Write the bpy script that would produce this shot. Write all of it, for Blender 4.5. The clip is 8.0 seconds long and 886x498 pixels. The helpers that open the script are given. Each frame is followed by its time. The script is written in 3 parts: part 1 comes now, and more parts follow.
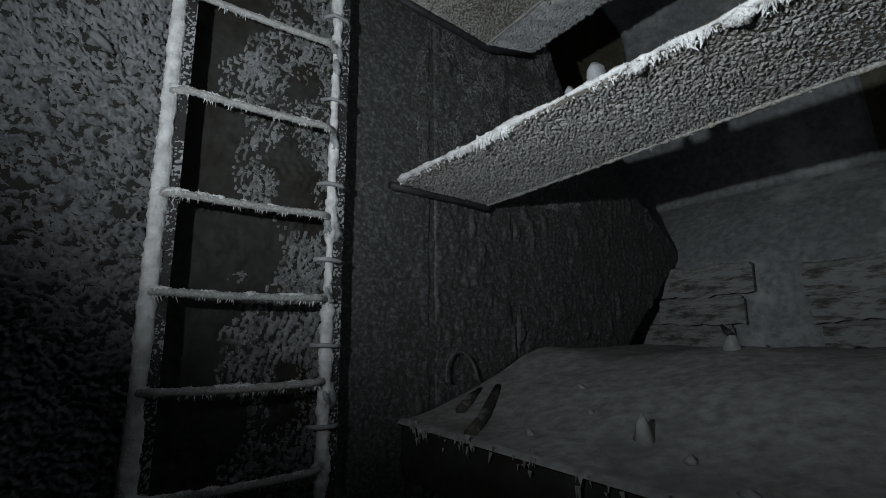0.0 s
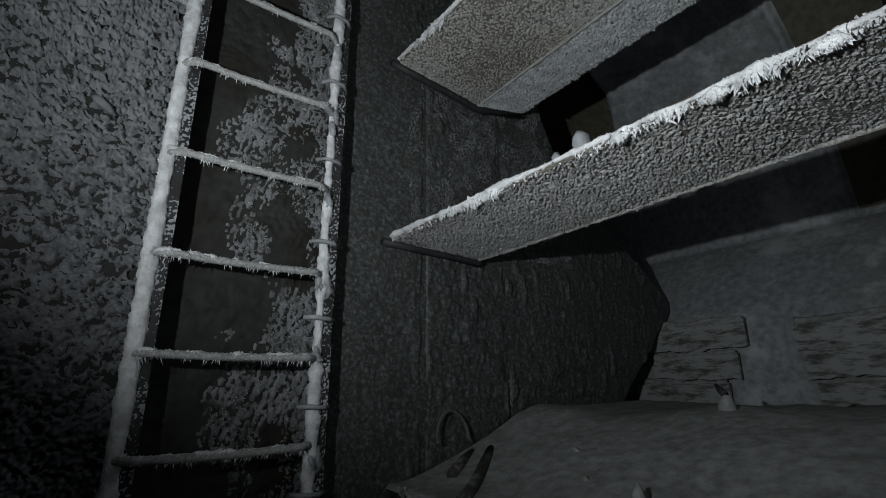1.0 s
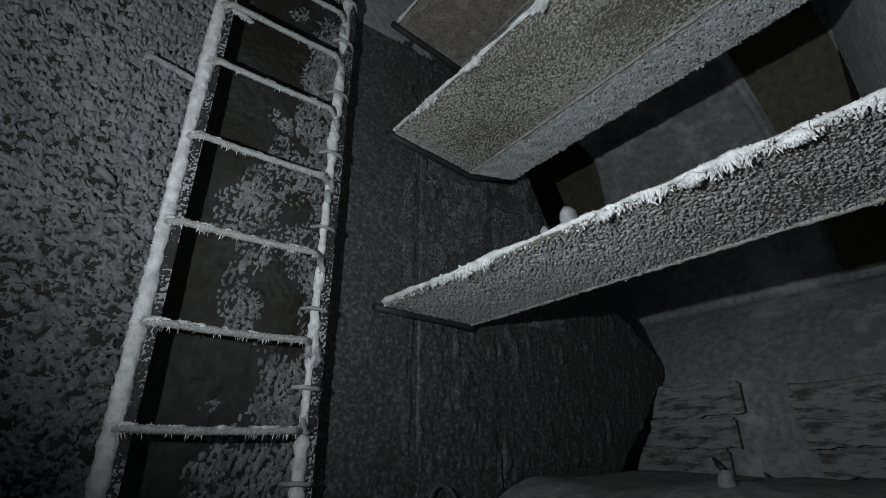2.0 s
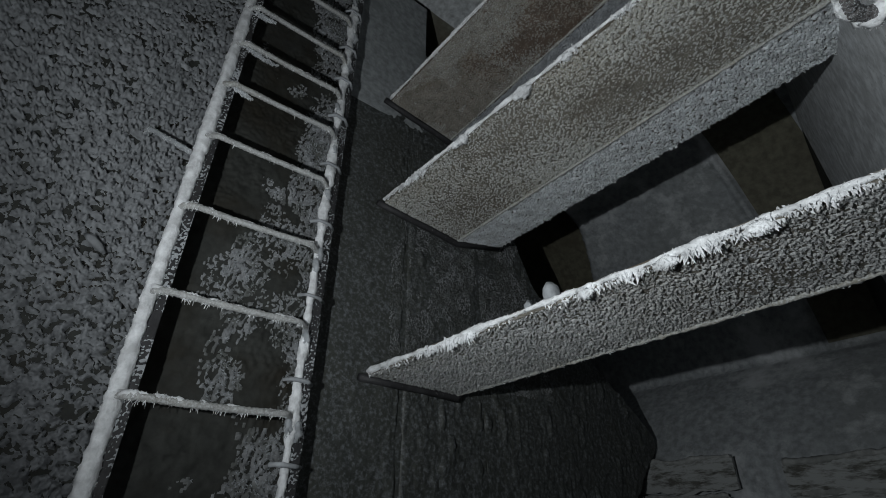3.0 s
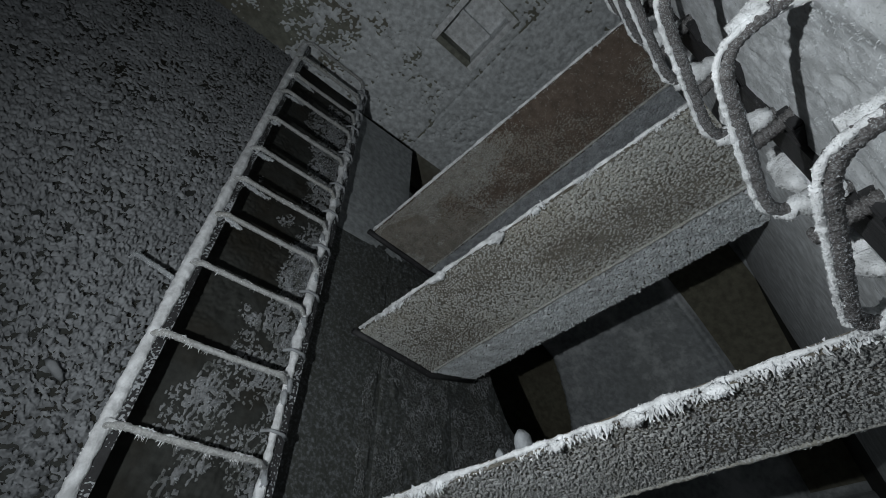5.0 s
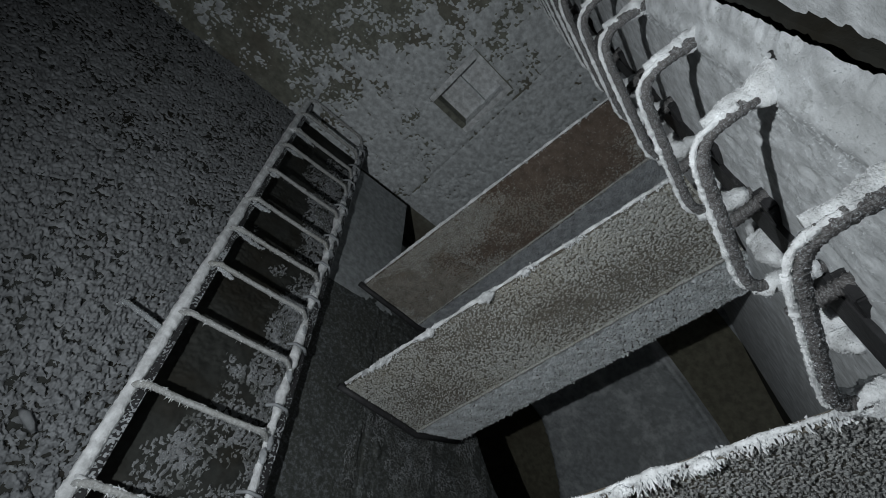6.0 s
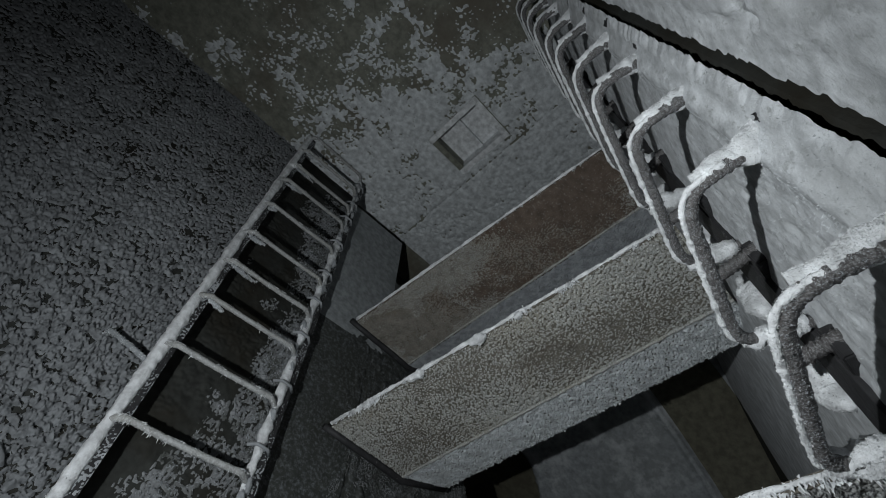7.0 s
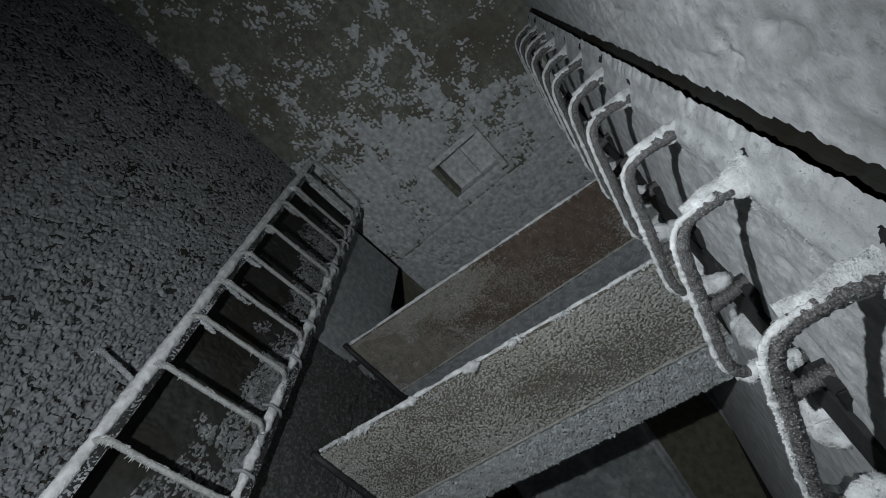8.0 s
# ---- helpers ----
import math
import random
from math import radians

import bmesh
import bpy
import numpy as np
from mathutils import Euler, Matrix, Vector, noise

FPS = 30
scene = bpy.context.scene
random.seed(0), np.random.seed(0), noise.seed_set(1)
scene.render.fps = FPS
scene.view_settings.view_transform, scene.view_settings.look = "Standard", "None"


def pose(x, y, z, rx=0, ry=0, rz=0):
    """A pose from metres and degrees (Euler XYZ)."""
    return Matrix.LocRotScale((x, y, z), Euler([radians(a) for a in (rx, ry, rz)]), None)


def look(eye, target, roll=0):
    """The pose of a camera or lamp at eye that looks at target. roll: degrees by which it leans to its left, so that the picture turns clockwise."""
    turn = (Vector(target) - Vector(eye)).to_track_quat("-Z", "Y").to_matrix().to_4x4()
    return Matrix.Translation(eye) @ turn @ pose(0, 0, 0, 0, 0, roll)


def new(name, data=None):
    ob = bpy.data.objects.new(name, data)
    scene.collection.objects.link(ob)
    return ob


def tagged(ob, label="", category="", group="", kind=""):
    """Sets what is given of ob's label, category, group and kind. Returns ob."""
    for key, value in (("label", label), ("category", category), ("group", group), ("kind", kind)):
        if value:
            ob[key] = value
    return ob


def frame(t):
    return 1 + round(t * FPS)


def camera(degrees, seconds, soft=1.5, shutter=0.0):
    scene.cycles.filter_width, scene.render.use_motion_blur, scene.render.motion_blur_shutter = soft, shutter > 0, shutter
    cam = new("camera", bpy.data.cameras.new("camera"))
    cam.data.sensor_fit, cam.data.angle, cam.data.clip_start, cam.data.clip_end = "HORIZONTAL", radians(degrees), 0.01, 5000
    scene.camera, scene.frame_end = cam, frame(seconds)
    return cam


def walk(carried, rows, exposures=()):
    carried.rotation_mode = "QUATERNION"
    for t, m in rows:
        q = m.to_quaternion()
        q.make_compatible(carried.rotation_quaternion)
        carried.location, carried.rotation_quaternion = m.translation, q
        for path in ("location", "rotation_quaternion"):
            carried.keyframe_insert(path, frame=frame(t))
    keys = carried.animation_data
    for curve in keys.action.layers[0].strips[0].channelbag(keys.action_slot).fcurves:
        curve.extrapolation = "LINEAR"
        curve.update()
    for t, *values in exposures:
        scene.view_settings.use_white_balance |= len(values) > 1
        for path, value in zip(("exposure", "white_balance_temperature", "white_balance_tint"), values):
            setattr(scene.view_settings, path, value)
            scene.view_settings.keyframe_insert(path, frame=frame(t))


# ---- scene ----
# Frozen shaft: eye height 1.5 m; x runs along the rungs, y towards the ladder wall, z up.
E0 = 1.5
cam = camera(87.9, 8.0, soft=0.6)
walk(cam, [
    (0.0, pose(0.0, 0.0, E0 + 0.0, 100.754, 0.496, -34.943)),
    (0.5, pose(-0.0002, -0.0089, E0 + 0.0181, 103.486, 0.495, -35.348)),
    (1.0, pose(-0.0016, -0.0179, E0 + 0.0367, 106.444, 0.457, -35.734)),
    (1.5, pose(-0.0065, -0.0285, E0 + 0.0566, 109.71, 0.397, -36.121)),
    (3.0, pose(-0.0241, -0.086, E0 + 0.1065, 120.291, 0.265, -37.92)),
    (3.5, pose(-0.031, -0.0994, E0 + 0.1151, 124.093, 0.233, -38.869)),
    (4.0, pose(-0.0467, -0.1165, E0 + 0.1277, 127.702, 0.185, -39.826)),
    (4.5, pose(-0.0607, -0.1335, E0 + 0.1302, 131.232, 0.142, -40.784)),
    (5.0, pose(-0.0719, -0.1513, E0 + 0.1345, 134.684, 0.079, -41.635)),
    (6.5, pose(-0.1054, -0.1841, E0 + 0.1365, 143.533, -0.799, -45.037)),
    (7.0, pose(-0.1031, -0.1871, E0 + 0.136, 145.718, -1.172, -45.956)),
    (7.5, pose(-0.0986, -0.1908, E0 + 0.135, 147.571, -1.387, -46.681)),
    (8.0, pose(-0.0997, -0.1917, E0 + 0.1314, 149.034, -1.573, -47.269)),
])

# ---- light: one unseen lamp near the camera, placed from cast shadows, dark everywhere else ----
world = bpy.data.worlds.new("world")
world.use_nodes = True
world.node_tree.nodes["Background"].inputs["Color"].default_value = (0.010, 0.012, 0.014, 1)
world.node_tree.nodes["Background"].inputs["Strength"].default_value = 0.3
scene.world = world


def lamp(name, energy, eye, aim, cone, soft):
    light = bpy.data.lights.new(name, "SPOT")
    light.energy, light.color, light.shadow_soft_size = energy, (0.93, 0.98, 1.0), soft
    light.spot_size, light.spot_blend = radians(cone), 1.0
    new(name, light).matrix_world = look(eye, aim)


lamp("camera_lamp", 70.0, (-0.36, 0.25, E0 + 0.21), (0.30, 0.52, E0 + 0.93), 153, 0.012)

# ---- materials ----
def mat(name, base, rough=0.8, metal=0.0, other=None, scale=6.0, edge=(0.45, 0.6), bump=0.3, bump_scale=60.0, fine=220.0,
        stain=None, stain_scale=2.0, stain_edge=(0.55, 0.7), stretch=(1, 1, 1), spec=0.3):
    """Node material: base colour with grain, an optional second coat over it by noise, stains, and bump at two scales."""
    m = bpy.data.materials.new(name)
    m.use_nodes = True
    nt = m.node_tree
    p = nt.nodes["Principled BSDF"]
    p.inputs["Roughness"].default_value, p.inputs["Metallic"].default_value = rough, metal
    p.inputs["Specular IOR Level"].default_value = spec
    co = nt.nodes.new("ShaderNodeTexCoord")
    mp = nt.nodes.new("ShaderNodeMapping")
    mp.inputs["Scale"].default_value = stretch
    nt.links.new(co.outputs["Object"], mp.inputs["Vector"])

    def tex(s, detail=6.0, roughness=0.6):
        n = nt.nodes.new("ShaderNodeTexNoise")
        n.inputs["Scale"].default_value, n.inputs["Detail"].default_value, n.inputs["Roughness"].default_value = s, detail, roughness
        nt.links.new(mp.outputs["Vector"], n.inputs["Vector"])
        return n.outputs["Fac"]

    def ramp(src, lo, hi):
        r = nt.nodes.new("ShaderNodeMapRange")
        r.inputs["From Min"].default_value, r.inputs["From Max"].default_value = lo, hi
        nt.links.new(src, r.inputs["Value"])
        return r.outputs["Result"]

    def mix(f, a, b):
        x = nt.nodes.new("ShaderNodeMix")
        x.data_type = "RGBA"
        nt.links.new(f, x.inputs["Factor"])
        for sock, v in ((x.inputs["A"], a), (x.inputs["B"], b)):
            if isinstance(v, tuple):
                sock.default_value = (*v, 1)
            else:
                nt.links.new(v, sock)
        return x.outputs["Result"]

    dark = tuple(c * 0.7 for c in base)
    light = tuple(min(1, c * 1.2) for c in base)
    col = mix(ramp(tex(25.0), 0.35, 0.65), dark, light)
    if stain:
        col = mix(ramp(tex(stain_scale), *stain_edge), col, stain)
    if other:
        col = mix(ramp(tex(scale, 10.0, 0.7), *edge), col, other)
    nt.links.new(col, p.inputs["Base Color"])
    b1 = nt.nodes.new("ShaderNodeBump")
    b1.inputs["Strength"].default_value, b1.inputs["Distance"].default_value = bump, 0.006
    nt.links.new(tex(bump_scale, 4.0), b1.inputs["Height"])
    b2 = nt.nodes.new("ShaderNodeBump")
    b2.inputs["Strength"].default_value, b2.inputs["Distance"].default_value = bump, 0.002
    nt.links.new(tex(fine, 2.0), b2.inputs["Height"])
    nt.links.new(b1.outputs["Normal"], b2.inputs["Normal"])
    nt.links.new(b2.outputs["Normal"], p.inputs["Normal"])
    return m


FROST = mat("hoar_frost", (0.62, 0.65, 0.67), 0.7, bump=0.5, bump_scale=90, fine=320)
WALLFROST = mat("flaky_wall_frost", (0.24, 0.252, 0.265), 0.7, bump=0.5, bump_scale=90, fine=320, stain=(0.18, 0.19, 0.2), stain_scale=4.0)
RIME = mat("thick_rime", (0.78, 0.80, 0.82), 0.65, bump=0.7, bump_scale=150, fine=420)
WALLRIME = mat("wall_rime", (0.53, 0.55, 0.57), 0.7, bump=0.35, bump_scale=110, fine=300, other=(0.34, 0.355, 0.36), scale=60.0, edge=(0.55, 0.66),
               stain=(0.42, 0.435, 0.445), stain_scale=5.0, stretch=(1.2, 1.2, 0.8))
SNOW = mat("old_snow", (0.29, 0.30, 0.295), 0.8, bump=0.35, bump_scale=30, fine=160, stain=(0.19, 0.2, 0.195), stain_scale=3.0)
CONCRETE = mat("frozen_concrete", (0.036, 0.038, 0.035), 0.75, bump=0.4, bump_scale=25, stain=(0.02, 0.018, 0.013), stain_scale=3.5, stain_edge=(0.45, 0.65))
SMOOTH = mat("smooth_iced_concrete", (0.30, 0.32, 0.33), 0.7, bump=0.15, bump_scale=18, stain=(0.2, 0.22, 0.22), stain_scale=2.2)
PANEL = mat("frosted_panel", (0.042, 0.046, 0.043), 0.55, other=(0.15, 0.162, 0.175), scale=70.0, edge=(0.48, 0.68), bump=0.5, bump_scale=45,
            stain=(0.04, 0.043, 0.038), stain_scale=2.6, stain_edge=(0.42, 0.62), spec=0.5)
LINING = mat("tunnel_lining", (0.30, 0.32, 0.335), 0.75, other=(0.50, 0.52, 0.54), scale=2.6, edge=(0.5, 0.62), bump=0.2, bump_scale=14, stain=(0.21, 0.225, 0.225), stain_scale=1.3, stain_edge=(0.45, 0.7))
RUSTC = mat("stained_ceiling", (0.21, 0.215, 0.18), 0.7, bump=0.25, bump_scale=20, stain=(0.14, 0.125, 0.10), stain_scale=1.8, stain_edge=(0.5, 0.7))
STEEL = mat("frosted_steel", (0.13, 0.12, 0.10), 0.65, other=(0.30, 0.30, 0.29), scale=160.0, edge=(0.5, 0.7), bump=0.5, bump_scale=110,
            stain=(0.10, 0.082, 0.062), stain_scale=2.2, stain_edge=(0.52, 0.66), stretch=(1.2, 0.7, 1))
GRAINS = mat("grey_granular_frost", (0.31, 0.31, 0.285), 0.7, other=(0.52, 0.54, 0.54), scale=150.0, edge=(0.45, 0.65), bump=0.6, bump_scale=130,
             stain=(0.24, 0.22, 0.17), stain_scale=2.4, stain_edge=(0.48, 0.68))
GREYGRAIN = mat("grey_rime_grain", (0.33, 0.335, 0.33), 0.7, other=(0.52, 0.54, 0.55), scale=150.0, edge=(0.45, 0.65), bump=0.6, bump_scale=130,
                stain=(0.27, 0.265, 0.24), stain_scale=2.4, stain_edge=(0.5, 0.7))
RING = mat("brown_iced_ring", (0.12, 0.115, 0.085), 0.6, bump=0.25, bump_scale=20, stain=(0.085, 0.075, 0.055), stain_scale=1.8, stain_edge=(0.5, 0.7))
OLDFROST = mat("grey_frost", (0.34, 0.36, 0.38), 0.7, bump=0.5, bump_scale=110, fine=300)
OLDICE = mat("dull_old_frost", (0.24, 0.25, 0.26), 0.7, bump=0.6, bump_scale=110, fine=300, stain=(0.1, 0.105, 0.1), stain_scale=9.0, stain_edge=(0.45, 0.6))
RUSTFROST = mat("thin_brown_frost", (0.20, 0.185, 0.16), 0.7, other=(0.36, 0.36, 0.34), scale=150.0, edge=(0.5, 0.68), bump=0.6, bump_scale=130,
                stain=(0.13, 0.105, 0.08), stain_scale=2.4, stain_edge=(0.52, 0.68))
RUST = mat("rusty_red_steel", (0.115, 0.088, 0.070), 0.6, other=(0.33, 0.32, 0.30), scale=90.0, edge=(0.56, 0.74), bump=0.4, bump_scale=90,
           stain=(0.08, 0.052, 0.038), stain_scale=3.0)
METAL = mat("iced_bar_steel", (0.085, 0.08, 0.08), 0.55, metal=0.0, other=(0.25, 0.255, 0.26), scale=300.0, edge=(0.48, 0.62), bump=0.6, bump_scale=120)
BLACK = mat("dark_iron", (0.03, 0.03, 0.032), 0.6, other=(0.2, 0.2, 0.2), scale=60.0, edge=(0.6, 0.75))
# dark tone for the rods that stand in for grooves in the snow
DARKSTREAK = mat("dark_snow_streak", (0.06, 0.058, 0.05), 0.8, other=(0.22, 0.23, 0.225), scale=12.0, edge=(0.52, 0.66), bump=0.5, bump_scale=30)
WOOD = mat("frozen_boards", (0.10, 0.10, 0.09), 0.8, other=(0.32, 0.335, 0.335), scale=7.0, edge=(0.40, 0.52), stretch=(4, 1.0, 4), bump=0.5, bump_scale=30)

# ---- mesh helpers ----
TABLE = np.random.RandomState(7).rand(64, 256, 256)


def value_noise(u, v, seed=0):
    """Smooth noise from 0 to 1 over two coordinates (arrays)."""
    t = TABLE[seed % 64]
    i, j = np.floor(u).astype(int), np.floor(v).astype(int)
    a, b = u - i, v - j
    a, b = a * a * (3 - 2 * a), b * b * (3 - 2 * b)
    i0, i1, j0, j1 = i % 256, (i + 1) % 256, j % 256, (j + 1) % 256
    return (t[i0, j0] * (1 - a) + t[i1, j0] * a) * (1 - b) + (t[i0, j1] * (1 - a) + t[i1, j1] * a) * b


def fbm(u, v, seed=0, octaves=4, gain=0.5):
    total, amp, norm = 0, 1.0, 0
    for k in range(octaves):
        total = total + amp * value_noise(u * 2 ** k + 17 * k, v * 2 ** k + 5 * k, seed + k)
        norm += amp
        amp *= gain
    return total / norm


def mesh_from(name, verts, faces, material, smooth=True):
    me = bpy.data.meshes.new(name)
    me.from_pydata(np.asarray(verts).tolist(), [], faces if isinstance(faces, list) else faces.tolist())
    me.materials.append(material)
    if smooth:
        me.polygons.foreach_set("use_smooth", [True] * len(me.polygons))
    me.update()
    return me


def grid_faces(nu, nv):
    k = np.arange((nu - 1) * (nv - 1))
    a = (k // (nv - 1)) * nv + k % (nv - 1)
    return np.stack([a, a + nv, a + nv + 1, a + 1], 1)


def part(name, me, parent=None, label="", kind=""):
    ob = new(name, me)
    if parent is not None:
        ob.parent = parent
    return tagged(ob, label=label, kind=kind)


def thing(name, label, category, at=(0, 0, 0), group="", kind=""):
    ob = new(name)
    ob.empty_display_size = 0.05
    ob.location = at
    return tagged(ob, label, category, group, kind)


def sheet(origin, du, dv, nrm, height, step, cut=None):
    """Vertices and faces of a relief sheet: origin + u * du + v * dv + height(u, v) * nrm. Faces wholly below cut are left out."""
    o, du, dv, nrm = (np.array(a, float) for a in (origin, du, dv, nrm))
    lu, lv = np.linalg.norm(du), np.linalg.norm(dv)
    nu, nv = int(lu / step) + 2, int(lv / step) + 2
    u, v = np.meshgrid(np.linspace(0, lu, nu), np.linspace(0, lv, nv), indexing="ij")
    h = height(u, v)
    pts = o + u[..., None] * du / lu + v[..., None] * dv / lv + h[..., None] * nrm
    f = grid_faces(nu, nv)
    if np.dot(np.cross(du, dv), nrm) < 0:
        f = f[:, ::-1]
    if cut is not None:
        f = f[h.ravel()[f].max(1) > cut]
        used, f = np.unique(f, return_inverse=True)
        f = f.reshape(-1, 4)
        return pts.reshape(-1, 3)[used], f
    return pts.reshape(-1, 3), f


def sweep(path, radius, seg=10, rough=0.0, ribs=0.0, seed=0, flat=(1, 1), detail=1.0):
    """A tube along a path, with a lumpy radius and rebar ribs; capped. radius may be a list, one for each point."""
    path = np.array(path, float)
    n = len(path)
    rad = np.broadcast_to(np.array(radius, float), (n,))
    tan = np.gradient(path, axis=0)
    tan /= np.linalg.norm(tan, axis=1)[:, None]
    ref = np.array([0, 0, 1.0]) if abs(tan[:, 2]).mean() < 0.8 else np.array([0, -1.0, 0])
    side = np.cross(tan, ref)
    side /= np.linalg.norm(side, axis=1)[:, None] + 1e-9
    upv = np.cross(side, tan)
    length = np.concatenate([[0], np.cumsum(np.linalg.norm(np.diff(path, axis=0), axis=1))])
    ang = np.arange(seg) * 2 * np.pi / seg
    lu, av = np.meshgrid(length, ang, indexing="ij")
    r = rad[:, None] * (1 + rough * 2 * (fbm(lu * 60 * detail + seed * 3.7, np.cos(av) * 1.5 + 9 + np.sin(av) * 2.3, seed, 3) - 0.45))
    if ribs:
        r = r * (1 + ribs * (np.sin(lu * 2 * np.pi / 0.013 + av) > 0.2))
    pts = path[:, None] + side[:, None] * (r * np.cos(av) * flat[0])[..., None] + upv[:, None] * (r * np.sin(av) * flat[1])[..., None]
    faces = []
    for i in range(n - 1):
        for j in range(seg):
            faces.append((i * seg + j, i * seg + (j + 1) % seg, (i + 1) * seg + (j + 1) % seg, (i + 1) * seg + j))
    faces.append(tuple(range(seg))[::-1])
    faces.append(tuple((n - 1) * seg + j for j in range(seg)))
    return pts.reshape(-1, 3), [tuple(int(a) for a in q) for q in faces]


def joined(pieces):
    verts, faces, k = [], [], 0
    for v, f in pieces:
        v = np.asarray(v)
        verts.append(v)
        faces += [tuple(int(i) + k for i in q) for q in f]
        k += len(v)
    return np.concatenate(verts), faces


def box(lo, hi, bevel=0.0):
    bm = bmesh.new()
    bmesh.ops.create_cube(bm, size=1)
    lo, hi = Vector(lo), Vector(hi)
    for v in bm.verts:
        v.co = Vector([(a + b) / 2 + c * (b - a) for a, b, c in zip(lo, hi, v.co)])
    if bevel:
        bmesh.ops.bevel(bm, geom=bm.edges[:], offset=bevel, segments=2, affect="EDGES")
    bm.verts.ensure_lookup_table()
    out = np.array([v.co[:] for v in bm.verts]), [tuple(v.index for v in f.verts) for f in bm.faces]
    bm.free()
    return out


def crystals(points, ways, lengths, widths, rng, spread=0.5):
    """Many slim three-sided spikes: one at each point, along its way."""
    n = len(points)
    ways = ways + rng.normal(0, spread, (n, 3))
    ways /= np.linalg.norm(ways, axis=1)[:, None]
    a = np.cross(ways, rng.normal(0, 1, (n, 3)))
    a /= np.linalg.norm(a, axis=1)[:, None]
    b = np.cross(ways, a)
    w = widths[:, None]
    base = points - ways * (0.2 * lengths)[:, None]
    v = np.stack([base + a * w, base + (-0.5 * a + 0.87 * b) * w * 0.6, base + (-0.5 * a - 0.87 * b) * w * 0.6, points + ways * lengths[:, None]], 1).reshape(-1, 3)
    k = np.arange(n)[:, None] * 4
    f = np.concatenate([k + np.array([[0, 1, 3]]), k + np.array([[1, 2, 3]]), k + np.array([[2, 0, 3]])])
    return v, f


def step01(x, lo, hi):
    t = np.clip((x - lo) / (hi - lo), 0, 1)
    return t * t * (3 - 2 * t)


def cells(u, v, seed=0, jitter=0.9):
    """Distance to the nearest of scattered points, one in each unit cell: rounded clumps with creases between."""
    t, s = TABLE[seed % 64], TABLE[(seed + 31) % 64]
    i, j = np.floor(u).astype(int), np.floor(v).astype(int)
    best = np.full(np.shape(u), 9.0)
    for di in (-1, 0, 1):
        for dj in (-1, 0, 1):
            a, c = (i + di) % 256, (j + dj) % 256
            d = np.hypot(i + di + 0.5 + jitter * (t[a, c] - 0.5) - u, j + dj + 0.5 + jitter * (s[a, c] - 0.5) - v)
            best = np.minimum(best, d)
    return best


def coat(piece, n, lo, hi, wide, rng, spread=0.35, way=None, hang=0.0):
    """Fine frost crystals standing on the faces of a piece."""
    v, f = np.asarray(piece[0]), np.array([q for q in piece[1] if len(q) == 4])
    p = v[f]
    c = v.mean(0)
    nrm = np.cross(p[:, 2] - p[:, 0], p[:, 3] - p[:, 1])
    area = np.linalg.norm(nrm, axis=1)
    nrm = nrm / (area[:, None] + 1e-12)
    if way is None:
        vol = np.einsum("ij,ij->i", p[:, 0] - c, np.cross(p[:, 1] - c, p[:, 2] - c)).sum()
        nrm = nrm * (1 if vol > 0 else -1)
    else:
        nrm = nrm * np.sign(nrm @ np.array(way, float))[:, None]
    k = rng.choice(len(f), n, p=area / area.sum())
    a, e = rng.rand(n, 1), rng.rand(n, 1)
    q = p[k]
    pts = (q[:, 0] * (1 - a) + q[:, 1] * a) * (1 - e) + (q[:, 3] * (1 - a) + q[:, 2] * a) * e
    return crystals(pts, nrm[k] + np.array([0, 0, -hang]), rng.uniform(lo, hi, n), rng.uniform(0.5, 1, n) * wide, rng, spread)



def Z(h):
    return E0 + h


RNG = np.random.RandomState(11)
AX, AZ, RL = 1.75, 0.70, 1.68          # axis of the vault lining and its radius
YW = 1.58                              # face of the ladder wall
YP = 1.525                             # face of its panelled stretch
YS = -0.38                             # face of the rime-covered wall
HC = 3.40                              # ceiling above the eye

# ---- setting ----
floor = tagged(new("floor", mesh_from("floor", *box((-2.9, -0.9, Z(-1.75)), (3.6, 4.2, Z(-1.6))), CONCRETE, False)),
               "dark frozen concrete floor of the shaft", "floor", kind="structure")
tagged(new("wall_west", mesh_from("wall_west", *box((-2.9, -0.9, Z(-1.6)), (-2.6, 4.2, Z(3.7))), CONCRETE, False)),
       "dark concrete wall closing the shaft", "wall", kind="structure")

# ladder wall: left field, panelled field with a round end, dark opening near the top
pieces = [box((-2.6, YW, Z(-1.6)), (0.605, YW + 0.3, Z(HC)))]
EDGE = [(-1.6, 1.75), (-0.6, 1.9), (-0.3, 2.08), (-0.05, 2.31), (0.07, 2.43), (0.18, 2.58), (0.28, 2.67), (0.40, 2.82), (0.49, 2.95), (0.58, 2.84), (0.72, 2.65), (0.94, 2.31), (1.25, 1.92), (1.53, 1.79), (1.9, 1.73), (2.72, 1.70)]


def edge_x(z):
    """Rounded free edge of the panelled wall at height z."""
    zs, xs = zip(*EDGE)
    return sum(np.interp(z + d, zs, xs) for d in (-0.04, 0, 0.04)) / 3


